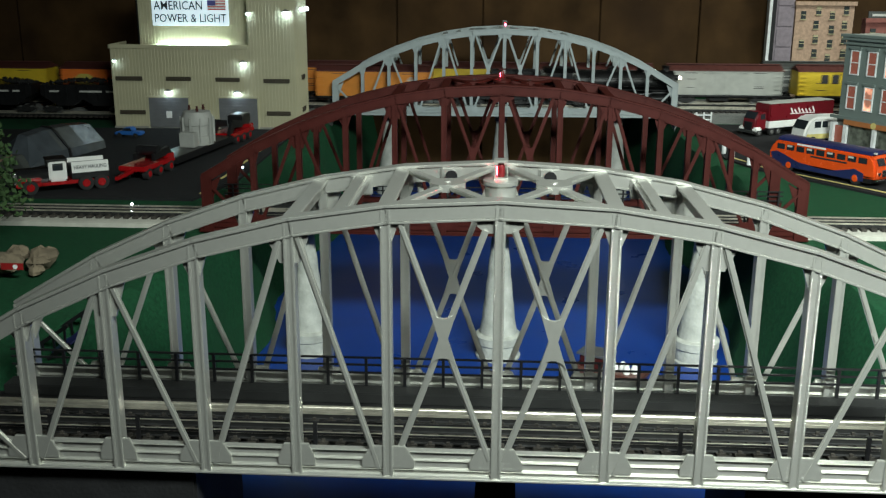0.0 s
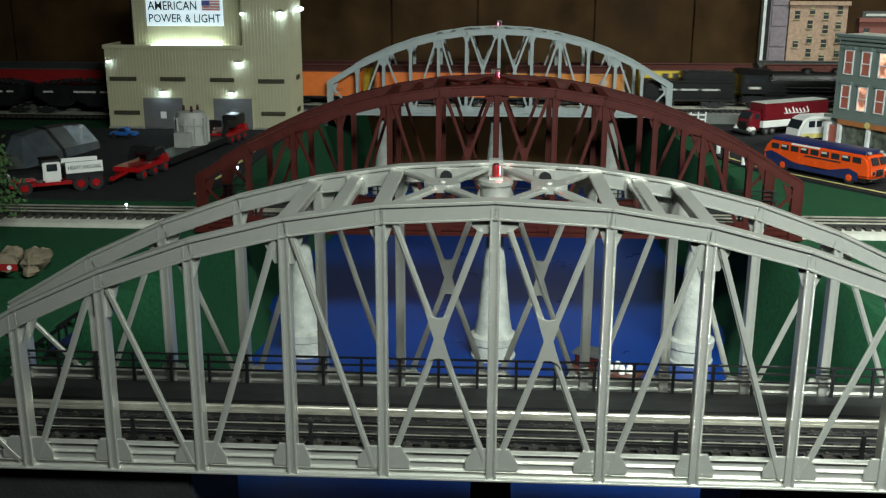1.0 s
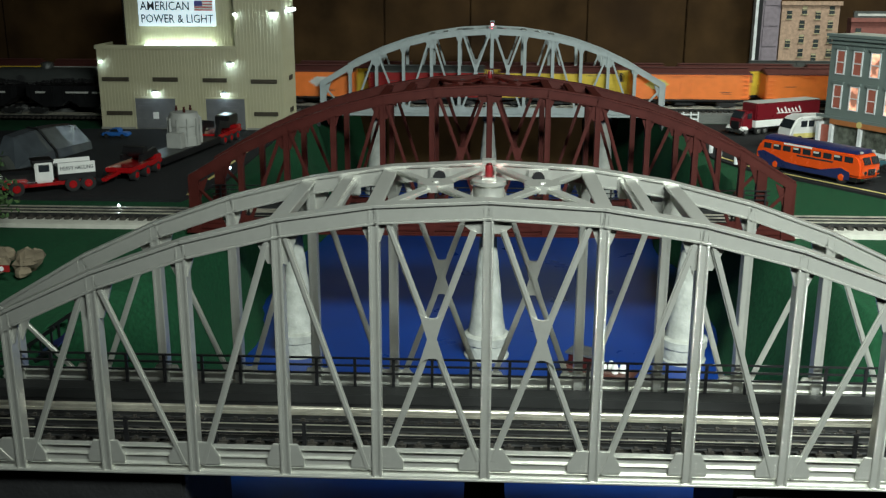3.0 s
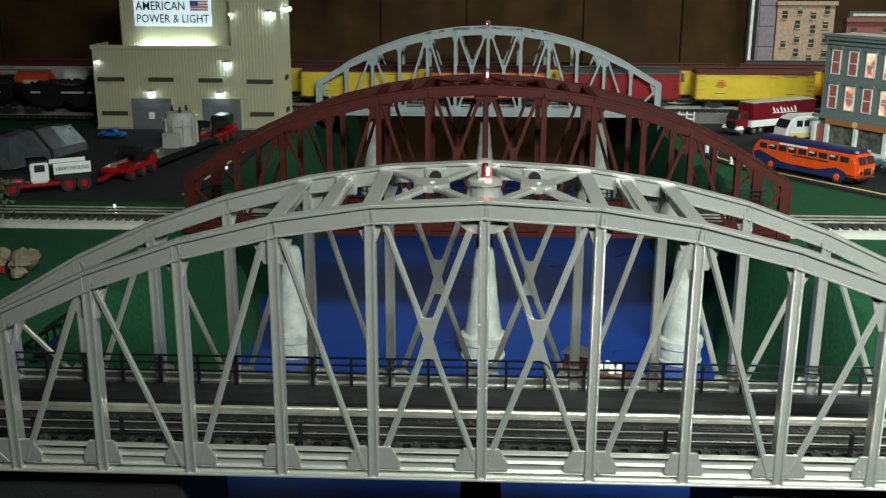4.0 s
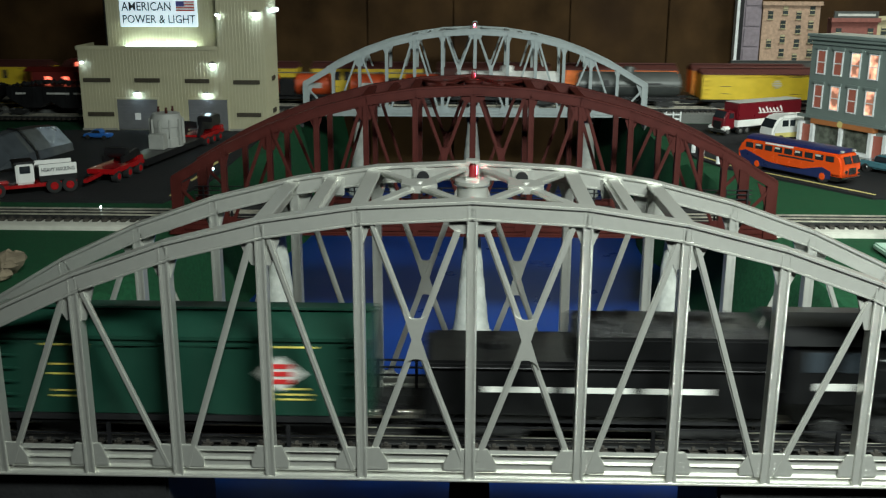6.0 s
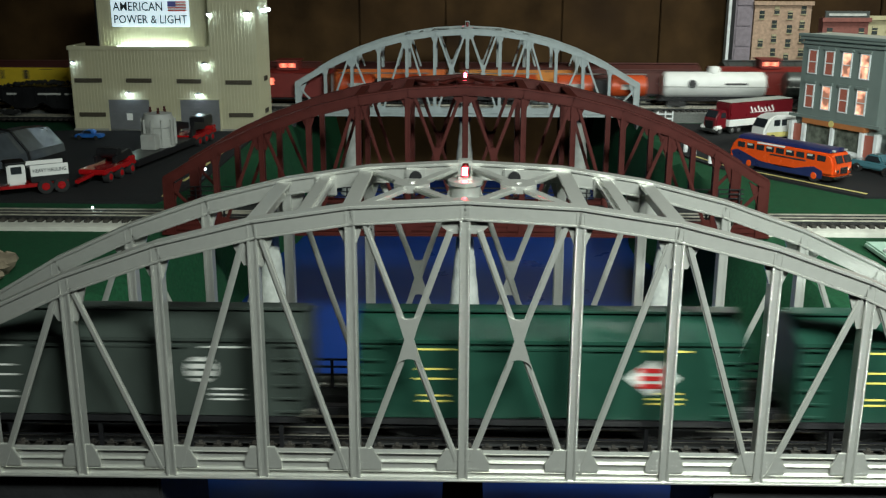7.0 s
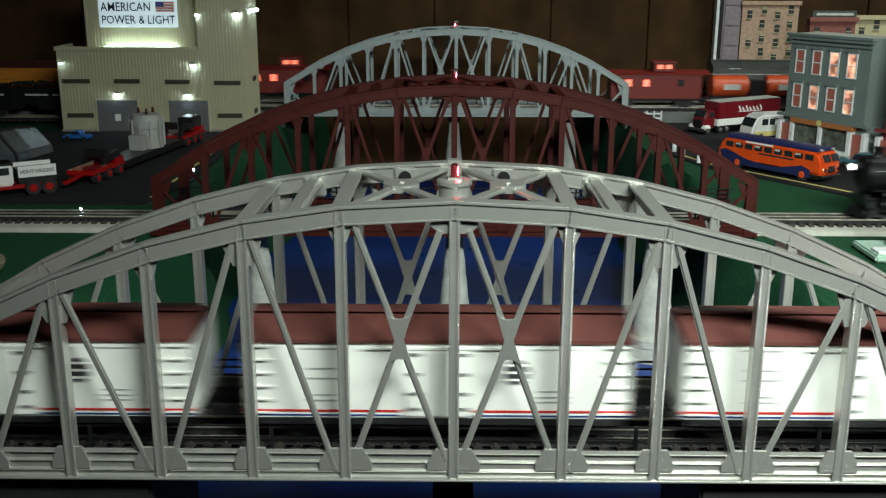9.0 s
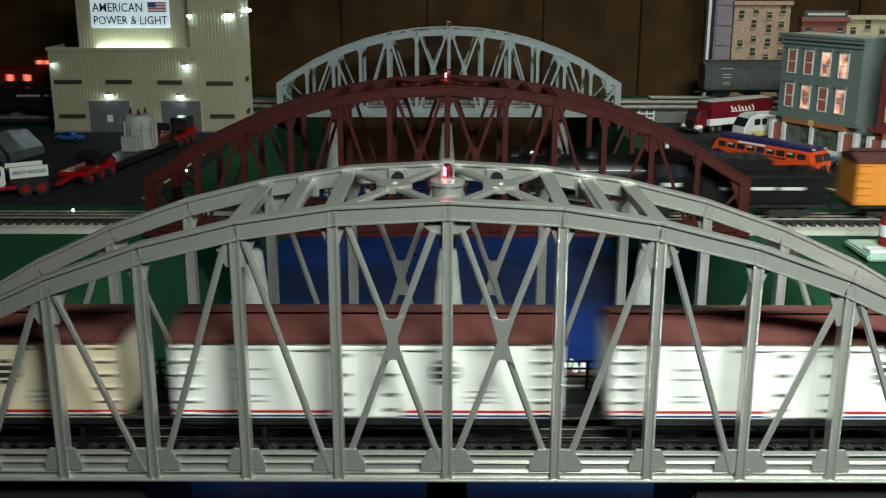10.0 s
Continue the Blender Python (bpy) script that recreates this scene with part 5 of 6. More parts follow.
def coach():
    t = thing("coach_bus", "orange and navy streamlined toy coach bus", "model bus", pose(0.539, 1.648, 0.0015, 0, 0, -55) @ Matrix.Scale(0.92, 4))
    h, w = 0.112, 0.0265
    prof = [(-h, 0.014), (-h - 0.002, 0.030), (-h + 0.006, 0.048), (-h + 0.022, 0.056), (h - 0.020, 0.056), (h - 0.006, 0.050), (h, 0.036), (h + 0.001, 0.014)]
    body = part("body", Mesh().plate(prof, -w, w), BUSORANGE, t, bevel=0.0045, smooth=True)
    part("roof", Mesh().section([(-0.0235, 0.0535), (-0.021, 0.0585), (-0.008, 0.0612), (0.008, 0.0612), (0.021, 0.0585), (0.0235, 0.0535)], -h + 0.014, h - 0.012), NAVY, t, "navy blue roof", bevel=0.001, smooth=True)
    for s in (-1, 1):
        y0, y1 = sorted((s * (w - 0.0005), s * (w + 0.0006)))
        arc = [(-h + 0.030, 0.0085), (h - 0.022, 0.0085), (h - 0.022, 0.022), (h - 0.040, 0.0275), (h - 0.060, 0.0230), (h - 0.085, 0.0170), (0.0, 0.0160), (-0.045, 0.020), (-0.075, 0.029), (-h + 0.018, 0.034), (-h + 0.004, 0.030), (-h + 0.012, 0.014)]
        part("side_sweep", Mesh().plate(arc, y0, y1), NAVY, t, "navy blue sweeping side panel")
        for k in range(9):
            x = -h + 0.026 + k * 0.0215
            win = part("side_window", Mesh().box(x - 0.0085, x + 0.0085, y0, y1, 0.0385, 0.0485), GLASSDARK, t, bevel=0.0012)
            if k % 2:
                part("blind", Mesh().box(x - 0.007, x + 0.004, y0 - 0.0001, y1 + 0.0001, 0.0445, 0.0478), PALEMARK, win, "pale window blind")
        part("lettering", Mesh().box(-0.050, 0.010, y0, y1, 0.0506, 0.0535), WHITE, t, "white lettering band")
        part("lettering", Mesh().box(-0.020, 0.055, y0, y1, 0.0335, 0.0360), SIGNINK, t, "dark lettering bar")
        for x in (-0.066, 0.074):
            wheel(t, x, s * 0.0268, 0.0118, 0.008, BUSORANGE)
        part("windscreen", Mesh().bar((h - 0.0045, s * 0.011, 0.0495), (h + 0.0010, s * 0.011, 0.0375), 0.017, 0.0016, (1, 0, 0.5)), GLASSDARK, t, "split windscreen pane")
        part("headlamp", Mesh().tube((h - 0.002, s * 0.017, 0.024), (h + 0.0026, s * 0.017, 0.024), 0.0035, n=14), CHROME, t)
        part("marker_lamp", Mesh().box(h - 0.014, h - 0.008, s * 0.016 - 0.002, s * 0.016 + 0.002, 0.0555, 0.0585), PALEMARK, t)
    part("bumper", Mesh().box(h - 0.001, h + 0.004, -0.024, 0.024, 0.0115, 0.0150), CHROME, t, bevel=0.001)
    part("grille", Mesh().box(h - 0.001, h + 0.0018, -0.010, 0.010, 0.019, 0.030), CHROME, t)
    part("underside", Mesh().box(-h + 0.01, h - 0.01, -0.022, 0.022, 0.006, 0.014), BLACK, t)
    return t


coach()


def semi_truck():
    t = thing("semi_truck", "dark red and white toy semi-trailer truck", "model truck", pose(0.586, 2.104, 0.0015, 0, 0, 180 + 30) @ Matrix.Scale(0.80, 4))
    tr = part("trailer", Mesh().box(-0.150, 0.075, -0.0265, 0.0265, 0.036, 0.080), DARKRED, t, "dark red trailer box", bevel=0.003)
    part("trailer_base", Mesh().box(-0.150, 0.075, -0.0267, 0.0267, 0.019, 0.0365), WHITE, t, "white lower trailer side", bevel=0.001)
    part("trailer_roof", Mesh().box(-0.148, 0.073, -0.025, 0.025, 0.0795, 0.0812), GREYREEFER, t, "pale grey trailer roof", bevel=0.0006)
    for s in (-1, 1):
        # flowing script stands as a plain white band of strokes
        for k in range(7):
            x = -0.075 + k * 0.0125 if s > 0 else 0.0 - k * 0.0125
            part("script_stroke", Mesh().bar((x - 0.004, s * 0.0268, 0.0535), (x + 0.004, s * 0.0268, 0.063 + (0.004 if k in (0, 4, 6) else 0)), 0.0042, 0.0008), WHITE, tr, "white script stroke")
        part("script_stroke", Mesh().bar((-0.080, s * 0.0268, 0.0515), (0.006, s * 0.0268, 0.0525), 0.0018, 0.0008), WHITE, tr)
        part("lettering", Mesh().box(-0.05, -0.02, s * 0.0268 - 0.0005, s * 0.0268 + 0.0005, 0.026, 0.029), SIGNINK, t, "dark lettering bar")
    cab = part("cab", Mesh().plate([(0.080, 0.016), (0.080, 0.060), (0.104, 0.062), (0.116, 0.042), (0.118, 0.016)], -0.023, 0.023), DARKRED, t, "dark red tractor cab", bevel=0.003, smooth=True)
    part("windscreen", Mesh().bar((0.106, 0, 0.0605), (0.1165, 0, 0.044), 0.036, 0.0014, (1, 0, 0.6)), GLASSDARK, cab)
    part("grille", Mesh().box(0.116, 0.1200, -0.013, 0.013, 0.018, 0.036), BLACK, cab)
    part("bumper", Mesh().box(0.117, 0.122, -0.026, 0.026, 0.008, 0.016), CHROME, cab, "bright bumper", bevel=0.001)
    for s in (-1, 1):
        part("mudguard", Mesh().box(0.098, 0.124, min(s * 0.016, s * 0.030), max(s * 0.016, s * 0.030), 0.012, 0.024), WHITE, cab, "white front mudguard", bevel=0.004, smooth=True)
        part("side_window", Mesh().box(0.086, 0.101, s * 0.023 - 0.0005, s * 0.023 + 0.0005, 0.043, 0.056), GLASSDARK, cab)
        for x in (0.105, 0.062, 0.040, -0.110, -0.132):
            wheel(t, x, s * 0.0262, 0.0098, 0.009, STEEL)
    part("chassis", Mesh().box(-0.10, 0.115, -0.012, 0.012, 0.010, 0.018), BLACK, t)


semi_truck()


def step_van():
    PALEYELLOW = mat("pale_yellow_paint", (0.72, 0.62, 0.22), 0.35, coat=0.3)
    t = thing("delivery_van", "white rounded toy delivery van with yellow band", "model van", pose(0.624, 1.985, 0.0015, 0, 0, 180 + 22))
    part("body", Mesh().plate([(-0.050, 0.010), (-0.050, 0.046), (-0.044, 0.053), (0.028, 0.054), (0.040, 0.046), (0.050, 0.027), (0.052, 0.010)], -0.022, 0.022), WHITE, t, bevel=0.005, smooth=True)
    for s in (-1, 1):
        y0, y1 = sorted((s * 0.0218, s * 0.0226))
        part("side_window", Mesh().box(0.016, 0.030, y0, y1, 0.033, 0.045), GLASSDARK, t)
        part("door_window", Mesh().box(0.000, 0.012, y0, y1, 0.033, 0.045), GLASSDARK, t)
        part("side_band", Mesh().box(-0.048, 0.046, y0, y1, 0.012, 0.021), PALEYELLOW, t, "yellow lower band")
        part("emblem", Mesh().tube((-0.022, s * 0.0215, 0.036), (-0.022, s * 0.0228, 0.036), 0.007, n=18), PALEYELLOW, t, "round yellow emblem")
        for x in (-0.030, 0.032):
            wheel(t, x, s * 0.0228, 0.0088, 0.007, WHITE)
    part("windscreen", Mesh().bar((0.0405, 0, 0.0455), (0.0492, 0, 0.0300), 0.034, 0.0016, (1, 0, 0.6)), GLASSDARK, t)


step_van()

# ---- town buildings ----
SLATE = mat("slate_green_grey_paint", (0.16, 0.20, 0.185), 0.6, 0, 0.06, 40, 0.05)
BRICKRED = mat("red_brick_paint", (0.20, 0.030, 0.028), 0.7, 0, 0.12, 200, 0.2)
TRIMWHITE = mat("white_trim", (0.72, 0.74, 0.74), 0.5)
TRIMYELLOW = mat("yellow_trim", (0.68, 0.60, 0.24), 0.5)
DARKPANE = mat("dim_red_pane", (0.16, 0.045, 0.035), 0.25, 0, 0.2, emit=(1.0, 0.35, 0.22), power=0.12)
LITPANE = mat("lit_pane", (0.5, 0.2, 0.14), 0.3, emit=(1.0, 0.46, 0.28), power=1.0)
nt = LITPANE.node_tree
pat = nt.nodes.new("ShaderNodeTexNoise")
pat.inputs["Scale"].default_value = 45
nt.links.new(nt.nodes["Texture Coordinate"].outputs["Object"], pat.inputs["Vector"])
rng = nt.nodes.new("ShaderNodeMapRange")
rng.inputs[1].default_value, rng.inputs[2].default_value, rng.inputs[3].default_value, rng.inputs[4].default_value = 0.42, 0.66, 0.12, 2.4
nt.links.new(pat.outputs["Fac"], rng.inputs[0])
nt.links.new(rng.outputs[0], nt.nodes["Principled BSDF"].inputs["Emission Strength"])
SHOPSIGN = mat("shop_sign", (0.30, 0.11, 0.04), 0.5, emit=(1.0, 0.45, 0.12), power=0.06)
DISPLAY = mat("shop_display", (0.10, 0.11, 0.09), 0.15, 0, 0.7, 70)


def sash(top, x, z, w, h, frame, lit, wall, y=0.0):
    win = part("window", Mesh().box(x - w / 2, x + w / 2, y - 0.0006, y + 0.0006, z, z + h), LITPANE if lit else DARKPANE, top, "sash window lit from inside" if lit else "dim sash window")
    fr = Mesh()
    t = 0.0017
    fr.box(x - w / 2 - t, x - w / 2 + 0.0003, y - 0.0022, y, z - t, z + h + t).box(x + w / 2 - 0.0003, x + w / 2 + t, y - 0.0022, y, z - t, z + h + t)
    fr.box(x - w / 2, x + w / 2, y - 0.0022, y, z - t, z + 0.0003).box(x - w / 2, x + w / 2, y - 0.0022, y, z + h - 0.0003, z + h + t).box(x - w / 2, x + w / 2, y - 0.0024, y, z + h / 2 - 0.0008, z + h / 2 + 0.0008)
    part("window_frame", fr, frame, win)
    part("window_head", Mesh().box(x - w / 2 - 0.004, x + w / 2 + 0.004, y - 0.0040, y, z + h + 0.0028, z + h + 0.0075), wall, win)
    return win


def store(label, x, y, ang, W, D, H, wall, frame, lits, lip=0.0, shop=True):
    top = thing("town_store", label, "model building", pose(x, y, 0.0015, 0, 0, ang), "town buildings")
    xa, xb = W * 0.075, W * 0.97
    part("wall", Mesh().box(W * 0.075, W * 0.97, 0, D, 0.058, H), wall, top, bevel=0.0006)
    part("ground_floor_wall", Mesh().box(0.004, W, 0.010, D, 0.0, 0.058), wall, top)
    part("cornice", Mesh().box(xa - 0.004, xb + 0.004, -0.006, 0.004, H - 0.010, H - 0.004).box(xa - 0.006, xb + 0.006, -0.009, 0.004, H - 0.004, H + 0.001).box(xa - 0.003, xb + 0.003, -0.004, 0.003, H - 0.018, H - 0.015), wall, top, bevel=0.0005)
    part("roof", Mesh().box(xa + 0.003, xb - 0.003, 0.005, D, H - 0.001, H + 0.0004), GRIME, top)
    k = 0
    for row, z in enumerate((0.079, 0.142)):
        for i in range(4):
            xx = W * (0.205 + 0.193 * i)
            w = sash(top, xx, z, W * 0.088, 0.041, frame, lits[k], wall)
            k += 1
    part("belt_course", Mesh().box(-0.002, W + 0.002, -0.003, 0.002, 0.058, 0.0635), wall, top)
    sb = part("shop_sign", Mesh().box(W * 0.16, W * 0.86, -0.0035, 0.010, 0.0490, 0.0580), SHOPSIGN, top, "orange lettered shop sign")
    part("sign_badge", Mesh().tube((W * 0.5, -0.004, 0.0545), (W * 0.5, 0.0, 0.0545), 0.006, n=18), PAINTLINE, sb, "round yellow badge")
    for a, b2 in ((0.0, 0.035), (0.155, 0.19), (0.485, 0.515), (0.81, 0.845), (0.965, 1.0)):
        part("shop_pilaster", Mesh().box(W * a, W * b2, -0.002, 0.010, 0.0, 0.0488), TRIMWHITE, top, "white shopfront post")
    for a, b2 in ((0.19, 0.485), (0.515, 0.81)):
        part("shop_window", Mesh().box(W * a, W * b2, 0.004, 0.006, 0.010, 0.0475), DISPLAY, top, "shop window with dark display")
        part("stall_riser", Mesh().box(W * a, W * b2, -0.001, 0.0095, 0.0, 0.010), TRIMWHITE, top)
    for a, b2 in ((0.035, 0.155), (0.845, 0.965)):
        part("shop_door", Mesh().box(W * a, W * b2, 0.004, 0.006, 0.001, 0.044), DARKPANE, top, "dark red shop door")
    part("pavement", Mesh().box(-0.02, W + 0.02, -0.035, -0.003, 0.0, 0.004), GREYREEFER, top, "pale pavement slab")
    return top


STORE_ANG = -62.0
store("slate grey three-storey shop with lit windows", 0.627, 1.930, STORE_ANG, 0.205, 0.075, 0.212, SLATE, TRIMWHITE, [0, 1, 0, 1, 0, 0, 1, 1])
store("dark red brick shop with yellow window frames", 0.730, 1.722, STORE_ANG, 0.205, 0.12, 0.300, BRICKRED, TRIMYELLOW, [0, 0, 0, 0, 0, 0, 0, 0])

TANBRICK = mat("tan_brick_print", (0.46, 0.31, 0.22), 0.8, 0, 0.2, 160, 0.15, dirt=(0.33, 0.22, 0.16), dirt_scale=14)
MAUVE = mat("mauve_stone", (0.25, 0.21, 0.24), 0.8, 0, 0.15, 90)
PANEDARK = mat("small_dark_pane", (0.05, 0.06, 0.06), 0.2)
CREAMWALL = mat("cream_wall", (0.45, 0.40, 0.24), 0.7)
OLDRED = mat("old_red_wall", (0.22, 0.075, 0.06), 0.75, 0, 0.15, 120)


def flat_block(label, x0, x1, y, z1, wall, cols, rows, seed, depth=0.03):
    top = thing("backdrop_building", label, "model building", pose(0, 0, 0), "backdrop buildings")
    part("wall", Mesh().box(x0, x1, y, y + depth, 0.0, z1), wall, top)
    part("cornice", Mesh().box(x0 - 0.004, x1 + 0.004, y - 0.008, y + 0.002, z1 - 0.008, z1 + 0.002), wall, top)
    rnd = random.Random(seed)
    for r in range(rows):
        for c in range(cols):
            if rnd.random() < 0.12:
                continue
            x = x0 + (x1 - x0) * (c + 0.5) / cols + rnd.uniform(-0.003, 0.003)
            z = z1 - 0.032 - r * 0.036 + (0.012 if c % 2 else 0)
            w = part("window", Mesh().box(x - 0.0065, x + 0.0065, y - 0.0012, y + 0.0005, z - 0.010, z + 0.010), PANEDARK, top, "small dark window")
            part("sill", Mesh().box(x - 0.008, x + 0.008, y - 0.004, y + 0.0005, z - 0.0125, z - 0.0102), CREAMWALL, w)
            part("glazing_bar", Mesh().box(x - 0.0065, x + 0.0065, y - 0.0022, y - 0.0010, z - 0.0008, z + 0.0008), CREAMWALL, w)
            part("blind", Mesh().box(x - 0.006, x + 0.006, y - 0.0018, y - 0.0010, z + 0.002 + rnd.random() * 0.004, z + 0.0098), CREAMWALL if rnd.random() < 0.5 else PANEDARK, w)
    return top


flat_block("tall tan brick tenement with small windows", 0.755, 0.902, 2.69, 0.247, TANBRICK, 4, 5, 5)
mv = thing("backdrop_building", "narrow mauve stone tower strip beside tan tenement", "model building", pose(0, 0, 0), "backdrop buildings")
part("wall", Mesh().box(0.7065, 0.752, 2.692, 2.715, 0.0, 0.36), MAUVE, mv)
part("edge_strip", Mesh().box(0.688, 0.6955, 2.69, 2.715, 0.0, 0.36), TRIMWHITE, mv, "white edge strip")
part("edge_strip", Mesh().box(0.6957, 0.7060, 2.692, 2.715, 0.0, 0.36), BLACK, mv, "black edge strip")
for k in range(6):
    part("stone_panel", Mesh().box(0.7100, 0.7490, 2.689, 2.693, 0.03 + k * 0.052, 0.076 + k * 0.052), MAUVE, mv, bevel=0.001)
rb = flat_block("old red brick building with a roof sign", 0.848, 0.955, 2.44, 0.2175, OLDRED, 3, 4, 9)
part("roof_sign", Mesh().box(0.850, 0.953, 2.434, 2.440, 0.2185, 0.2345), GUNGREY, rb, "dark roof sign board")
part("lettering", Mesh().box(0.858, 0.945, 2.4325, 2.434, 0.2235, 0.2290), PALEMARK, rb, "pale lettering bar")
flat_block("cream building with a chimney", 0.957, 1.06, 2.45, 0.2215, CREAMWALL, 3, 4, 11)

# ---- fence, posts, river and foreground things ----
fence = thing("rail_fence", "small white rail fence beside the track", "model fence", pose(0.398, 2.218, 0.0))
for k in range(5):
    part("fence_post", Mesh().box(k * 0.016 - 0.0015, k * 0.016 + 0.0015, -0.0015, 0.0015, 0, 0.026), TRIMWHITE, fence)
for z in (0.010, 0.020):
    part("fence_rail", Mesh().box(0, 0.064, -0.001, 0.001, z - 0.0015, z + 0.0015), TRIMWHITE, fence)
part("fence_brace", Mesh().bar((0, 0, 0.004), (0.03, 0, 0.023), 0.002, 0.001), TRIMWHITE, fence)
part("fence_brace", Mesh().bar((0.03, 0, 0.004), (0, 0, 0.023), 0.002, 0.001), TRIMWHITE, fence)
for x, y, hgt, disc in ((0.412, 1.845, 0.034, True), (0.432, 1.735, 0.032, False), (0.418, 1.80, 0.026, False)):
    pst = thing("guard_post", "small white roadside guard post", "model post", pose(x, y, ground_height(x, y)), "guard posts")
    part("post", Mesh().lathe((0, 0, 0), [(0.0040, 0), (0.0040, hgt), (0.0025, hgt + 0.002)], 12), TRIMWHITE, pst, smooth=True)
    if disc:
        part("disc", Mesh().tube((0, -0.004, hgt), (0, -0.002, hgt), 0.009, n=18), TRIMWHITE, pst, "round white disc")

ROCK = mat("tan_rock", (0.17, 0.135, 0.09), 0.9, 0, 0.3, 40, 0.9, 90)
BARK = mat("bark", (0.10, 0.065, 0.04), 0.9, 0, 0.3, 90, 0.6)
LEAF = mat("model_foliage", (0.035, 0.075, 0.020), 0.85, 0, 0.4, 60, by_piece=0.0)


def rock(mesh, x, y, z, r, rnd):
    n, k = 8, 5
    vs, fs = [], []
    for j in range(k):
        a = math.pi * (j + 0.5) / k
        for i in range(n):
            rr = r * rnd.uniform(0.75, 1.1)
            b = 2 * math.pi * i / n
            vs.append((x + rr * math.sin(a) * math.cos(b), y + rr * math.sin(a) * math.sin(b), z + rr * 0.65 * math.cos(a)))
    for j in range(k - 1):
        for i in range(n):
            fs.append((j * n + i, j * n + (i + 1) % n, (j + 1) * n + (i + 1) % n, (j + 1) * n + i))
    fs += [tuple(reversed(range(n))), tuple(range((k - 1) * n, k * n))]
    mesh.add(vs, fs)


rnd = random.Random(21)
pile = thing("rock_pile", "tan rock outcrop on the grass", "model rocks", pose(-0.525, 1.03, 0.0))
for k in range(11):
    rm = Mesh()
    rock(rm, rnd.uniform(-0.05, 0.035), rnd.uniform(-0.02, 0.03), rnd.uniform(0.004, 0.016), rnd.uniform(0.010, 0.019), rnd)
    part("rock", rm, ROCK, pile)
part("sign_plate", Mesh().box(-0.008, 0.016, -0.026, -0.024, 0.013, 0.020), REDCAR, pile, "red plate with pale mark")
part("mark", Mesh().tube((0.008, -0.0268, 0.0165), (0.008, -0.0260, 0.0165), 0.0026, n=14), TRIMWHITE, pile)


def tree(x, y, h, seed):
    rnd = random.Random(seed)
    t = thing("tree", "bushy dark green model tree", "model tree", pose(x, y, 0.0))
    part("trunk", Mesh().tube((0, 0, 0), (0.004, 0, h * 0.5), 0.008, 0.005, 10).tube((0.004, 0, h * 0.5), (-0.002, 0.003, h * 0.92), 0.005, 0.0015, 8), BARK, t, smooth=True)
    for k in range(9):
        a, z = rnd.uniform(0, 6.28), h * rnd.uniform(0.3, 0.8)
        part("limb", Mesh().tube((0.003, 0, z), (math.cos(a) * 0.045, math.sin(a) * 0.045, z + 0.02), 0.0025, 0.0008, 6), BARK, t)
    lm = Mesh()
    for k in range(2600):
        z = h * (0.22 + 0.82 * rnd.random())
        rr = 0.070 * (1.08 - (z / h) * 0.72) * rnd.random() ** 0.45 * rnd.uniform(0.75, 1.15)
        a = rnd.uniform(0, 6.28)
        c = Vector((rr * math.cos(a), rr * math.sin(a), z + rnd.uniform(-0.008, 0.008)))
        d1 = Vector((rnd.gauss(0, 1), rnd.gauss(0, 1), rnd.gauss(0, 1))).normalized() * rnd.uniform(0.002, 0.005)
        d2 = d1.orthogonal().normalized() * d1.length * 0.6
        lm.add([c - d1, c + d2, c + d1, c - d2], [(0, 1, 2, 3)])
    tagged(part("crown", lm, LEAF, t), "loose clumps of small green leaves", kind="stuff")


tree(-0.630, 1.15, 0.175, 4)

# river craft
DKWOOD = mat("brown_hull", (0.09, 0.035, 0.025), 0.5)
boat = thing("river_boat", "brown toy boat with white deck figures", "model boat", pose(0.143, 1.185, -0.18, 0, 0, -28) @ Matrix.Scale(0.86, 4))
part("hull", Mesh().plate([(-0.045, 0.004), (-0.050, 0.028), (0.045, 0.026), (0.060, 0.030), (0.048, 0.004)], -0.020, 0.020), DKWOOD, boat, "brown hull", bevel=0.003)
part("cabin", Mesh().box(-0.040, 0.002, -0.016, 0.016, 0.026, 0.046), OXIDE, boat, "red-brown cabin", bevel=0.002)
part("cabin_roof", Mesh().box(-0.044, 0.005, -0.018, 0.018, 0.046, 0.049), STEEL, boat)
for k in range(4):
    part("deck_crate", Mesh().lathe((0.012 + k * 0.009, -0.006 + 0.008 * (k % 2), 0.026), [(0.005, 0), (0.0055, 0.006), (0.004, 0.011), (0.0028, 0.014)], 10), WHITE, boat, "white deck load", smooth=True)
skiff = thing("rocky_islet", "small grey rocky islet in the water", "model rocks", pose(-0.108, 1.16, -0.18))
for k in range(9):
    rm = Mesh()
    rock(rm, rnd.uniform(-0.022, 0.022), rnd.uniform(-0.012, 0.012), rnd.uniform(0.004, 0.018), rnd.uniform(0.006, 0.012), rnd)
    part("rock", rm, PIERSTONE, skiff)

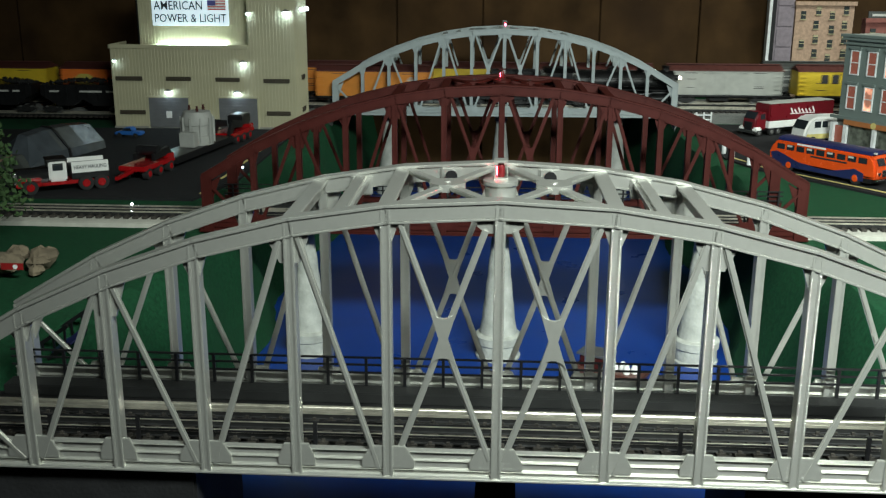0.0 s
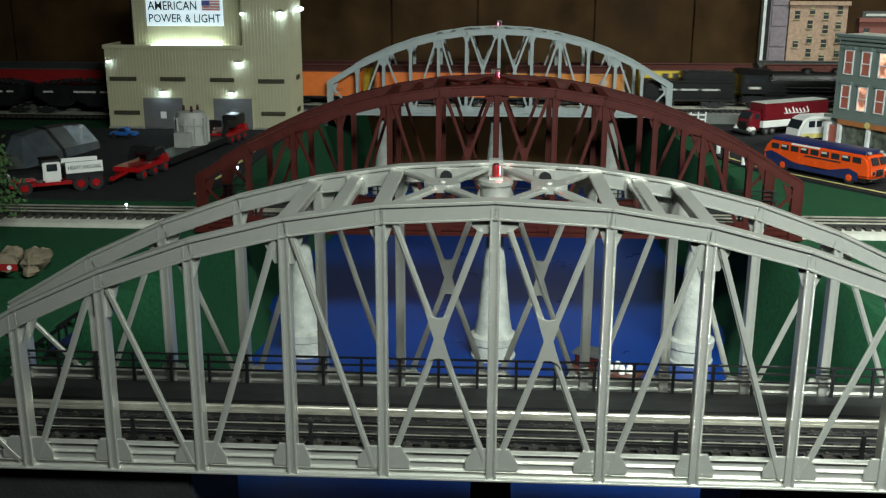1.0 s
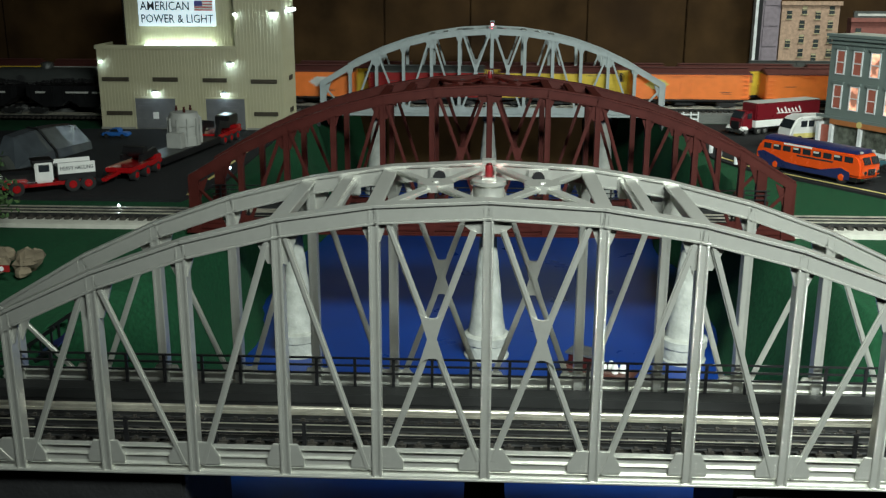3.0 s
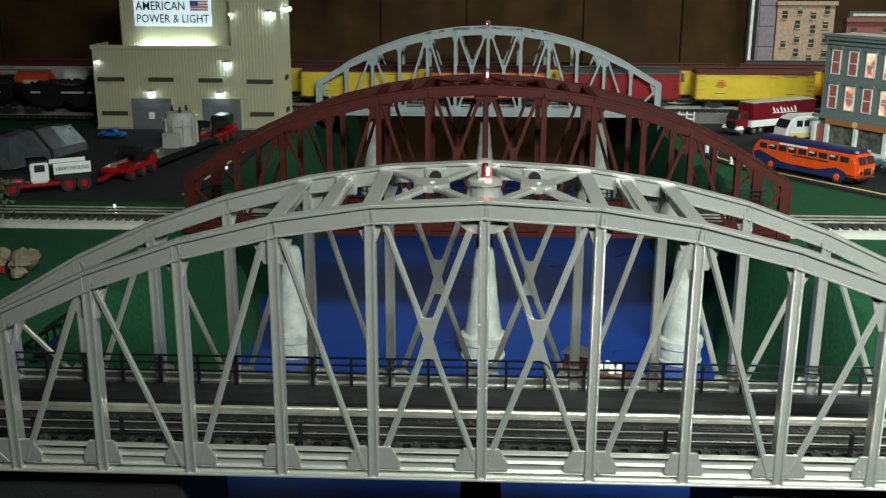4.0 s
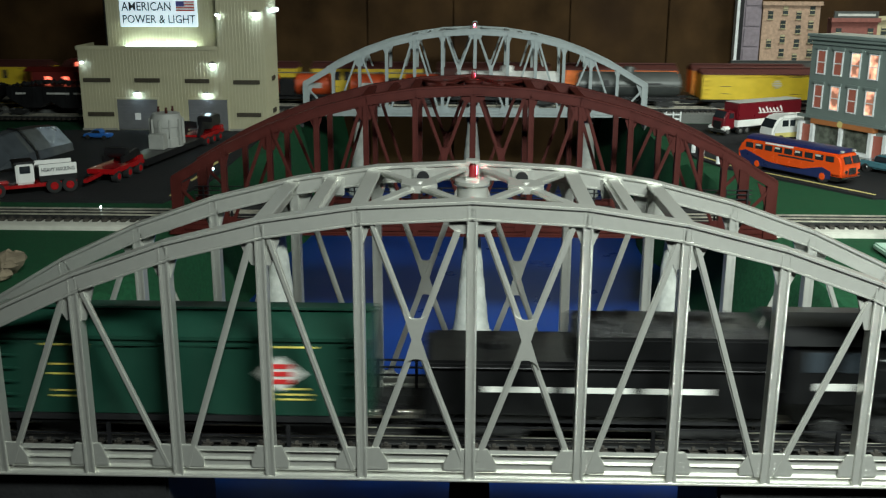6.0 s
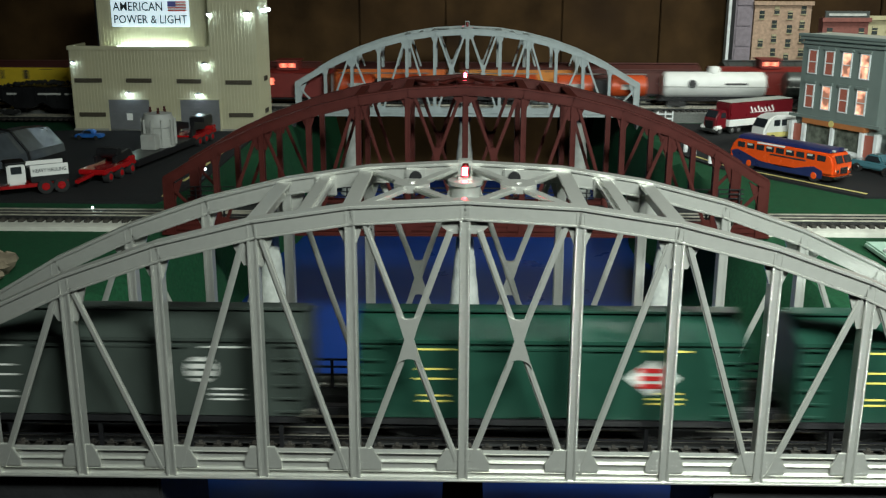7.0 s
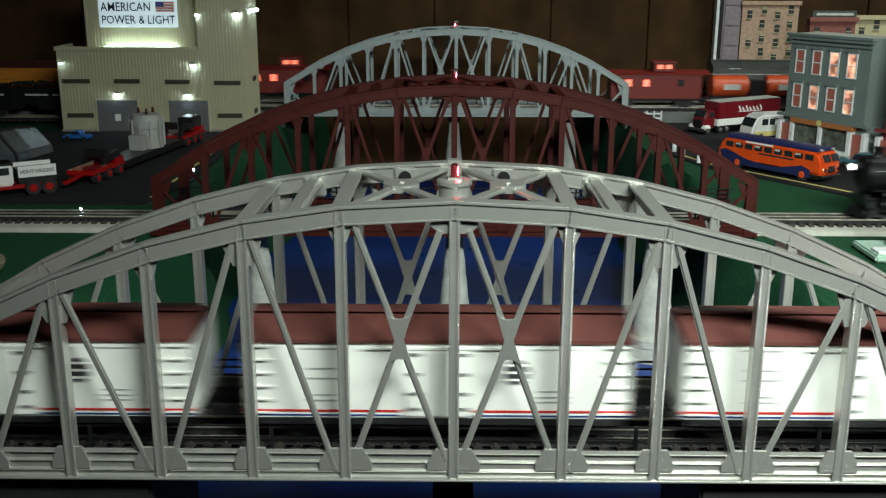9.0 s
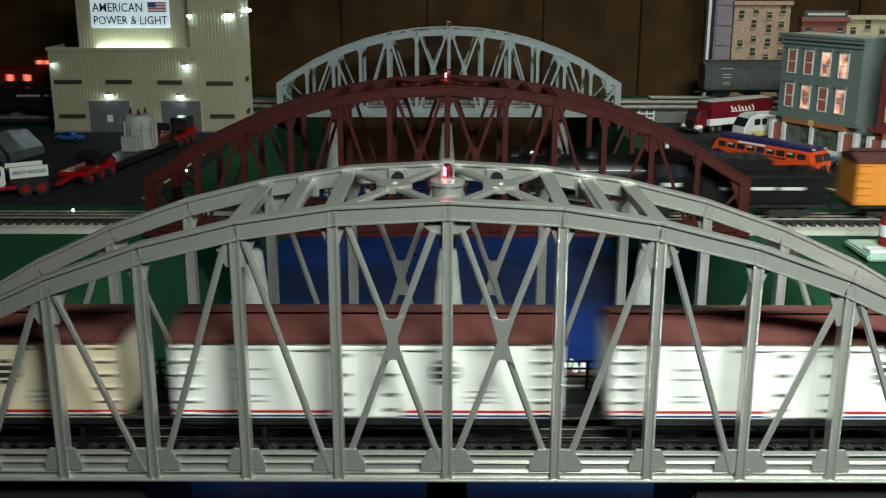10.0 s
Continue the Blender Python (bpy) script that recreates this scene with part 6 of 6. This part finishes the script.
# bottle-topped accessory on a pale platform by the right bank
MINT = mat("pale_mint_platform", (0.36, 0.52, 0.42), 0.5)
acc = thing("bottle_accessory", "red and white bottle on a pale green platform", "model accessory", pose(0.522, 1.165, 0.0))
part("platform", Mesh().box(-0.030, 0.10, -0.045, 0.028, 0.0, 0.008), MINT, acc, "pale green platform", bevel=0.002)
part("platform_step", Mesh().box(-0.026, -0.006, -0.040, -0.018, 0.008, 0.012), TRIMWHITE, acc, bevel=0.001)
part("bottle", Mesh().lathe((0.014, 0.0, 0.008), [(0.013, 0), (0.014, 0.004), (0.014, 0.030), (0.011, 0.040), (0.0055, 0.050), (0.005, 0.060)], 20), REDCAR, acc, "dark red bottle", smooth=True)
part("bottle_label", Mesh().lathe((0.014, 0.0, 0.020), [(0.0143, 0), (0.0143, 0.014)], 20), TRIMWHITE, acc, "white bottle label")
part("bottle_cap", Mesh().lathe((0.014, 0.0, 0.068), [(0.006, 0), (0.006, 0.005), (0.004, 0.006)], 14), TRIMWHITE, acc)
for k in range(5):
    part("coil", Mesh().lathe((0.012, -0.022, 0.009 + k * 0.0042), [(0.0055, 0), (0.0068, 0.0012), (0.0055, 0.0026)], 14), CHROME, acc, "bright metal coil", smooth=True)

for x, y in ((-0.420, 1.600), (-0.495, 1.296)):
    yl = thing("yard_light", "tiny glowing yard light on a short post", "model lamp", pose(x, y, max(ground_height(x, y), 0.0046 if y < 1.34 else -1)), "yard lights")
    part("post", Mesh().tube((0, 0, 0), (0, 0, 0.012), 0.0012, n=8), STEEL, yl)
    part("bulb", Mesh().lathe((0, 0, 0.0122), [(0.0008, 0), (0.0016, 0.001), (0.0016, 0.002), (0.0006, 0.003)], 12), LAMPGLOW, yl, "glowing bulb", smooth=True)

# dark trestle stair on the left bank
stair = thing("trestle_stair", "dark lattice stair leaning on the grassy bank", "model stair", pose(-0.440, 0.86, -0.040, 0, 0, 0))
for s in (-1, 1):
    for dz in (0.0, 0.018):
        part("stringer", Mesh().bar((-0.045, s * 0.020, -0.030 + dz), (0.050, s * 0.020, 0.034 + dz), 0.0035, 0.003), RAILBLACK, stair, "black stair stringer")
for k in range(9):
    u = -0.040 + k * 0.0108
    part("tread", Mesh().box(u - 0.0035, u + 0.0035, -0.019, 0.019, -0.0265 + k * 0.0073, -0.0248 + k * 0.0073), NAVY, stair, "dark blue stair tread")
    for s in (-1, 1):
        part("baluster", Mesh().box(u - 0.0009, u + 0.0009, s * 0.020 - 0.0009, s * 0.020 + 0.0009, -0.027 + k * 0.0073, -0.008 + k * 0.0073), RAILBLACK, stair)


def motions():
    """All the trains roll along their straight tracks."""
    runs = {"A": (T_FAR + 0.088, 0, [(0.0, 0.513), (2.0, -0.20), (4.0, -1.04), (7.2, -2.62), (10.0, -4.15)]),
            "B": (T_FAR, 0, [(0.0, 0.25), (1.0, 0.69), (3.8, 1.924), (5.7, 2.79), (7.2, 3.508), (9.0, 4.28), (10.0, 4.71)]),
            "C": (T_NEAR, 0, [(0.0, -4.80), (2.0, -4.03), (4.0, -3.216), (4.5, -2.981), (5.0, -2.740), (5.5, -2.501), (6.9, -1.754), (8.3, -0.985), (9.0, -0.595), (10.0, -0.052)]),
            "D": (T_RED, 180, [(0.0, 4.57), (5.0, 2.30), (9.0, 0.522), (9.5, 0.288), (10.0, 0.057)])}
    for ob, run, s in trains:
        y, turn, rows = runs[run]
        z = (RAIL_FAR if run in "AB" else RAIL_Z) + 0.009
        walk(ob, [(t, pose(x + s, y, z, 0, 0, turn)) for t, x in rows])

    for rotor, phase in beacons:
        period = 1.575 if phase > 1 else 1.63
        at = rotor.location.copy()
        walk(rotor, [(k * 0.25, pose(at.x, at.y, at.z, 0, 0, 360 * (k * 0.25 - phase) / period)) for k in range(41)])


motions()
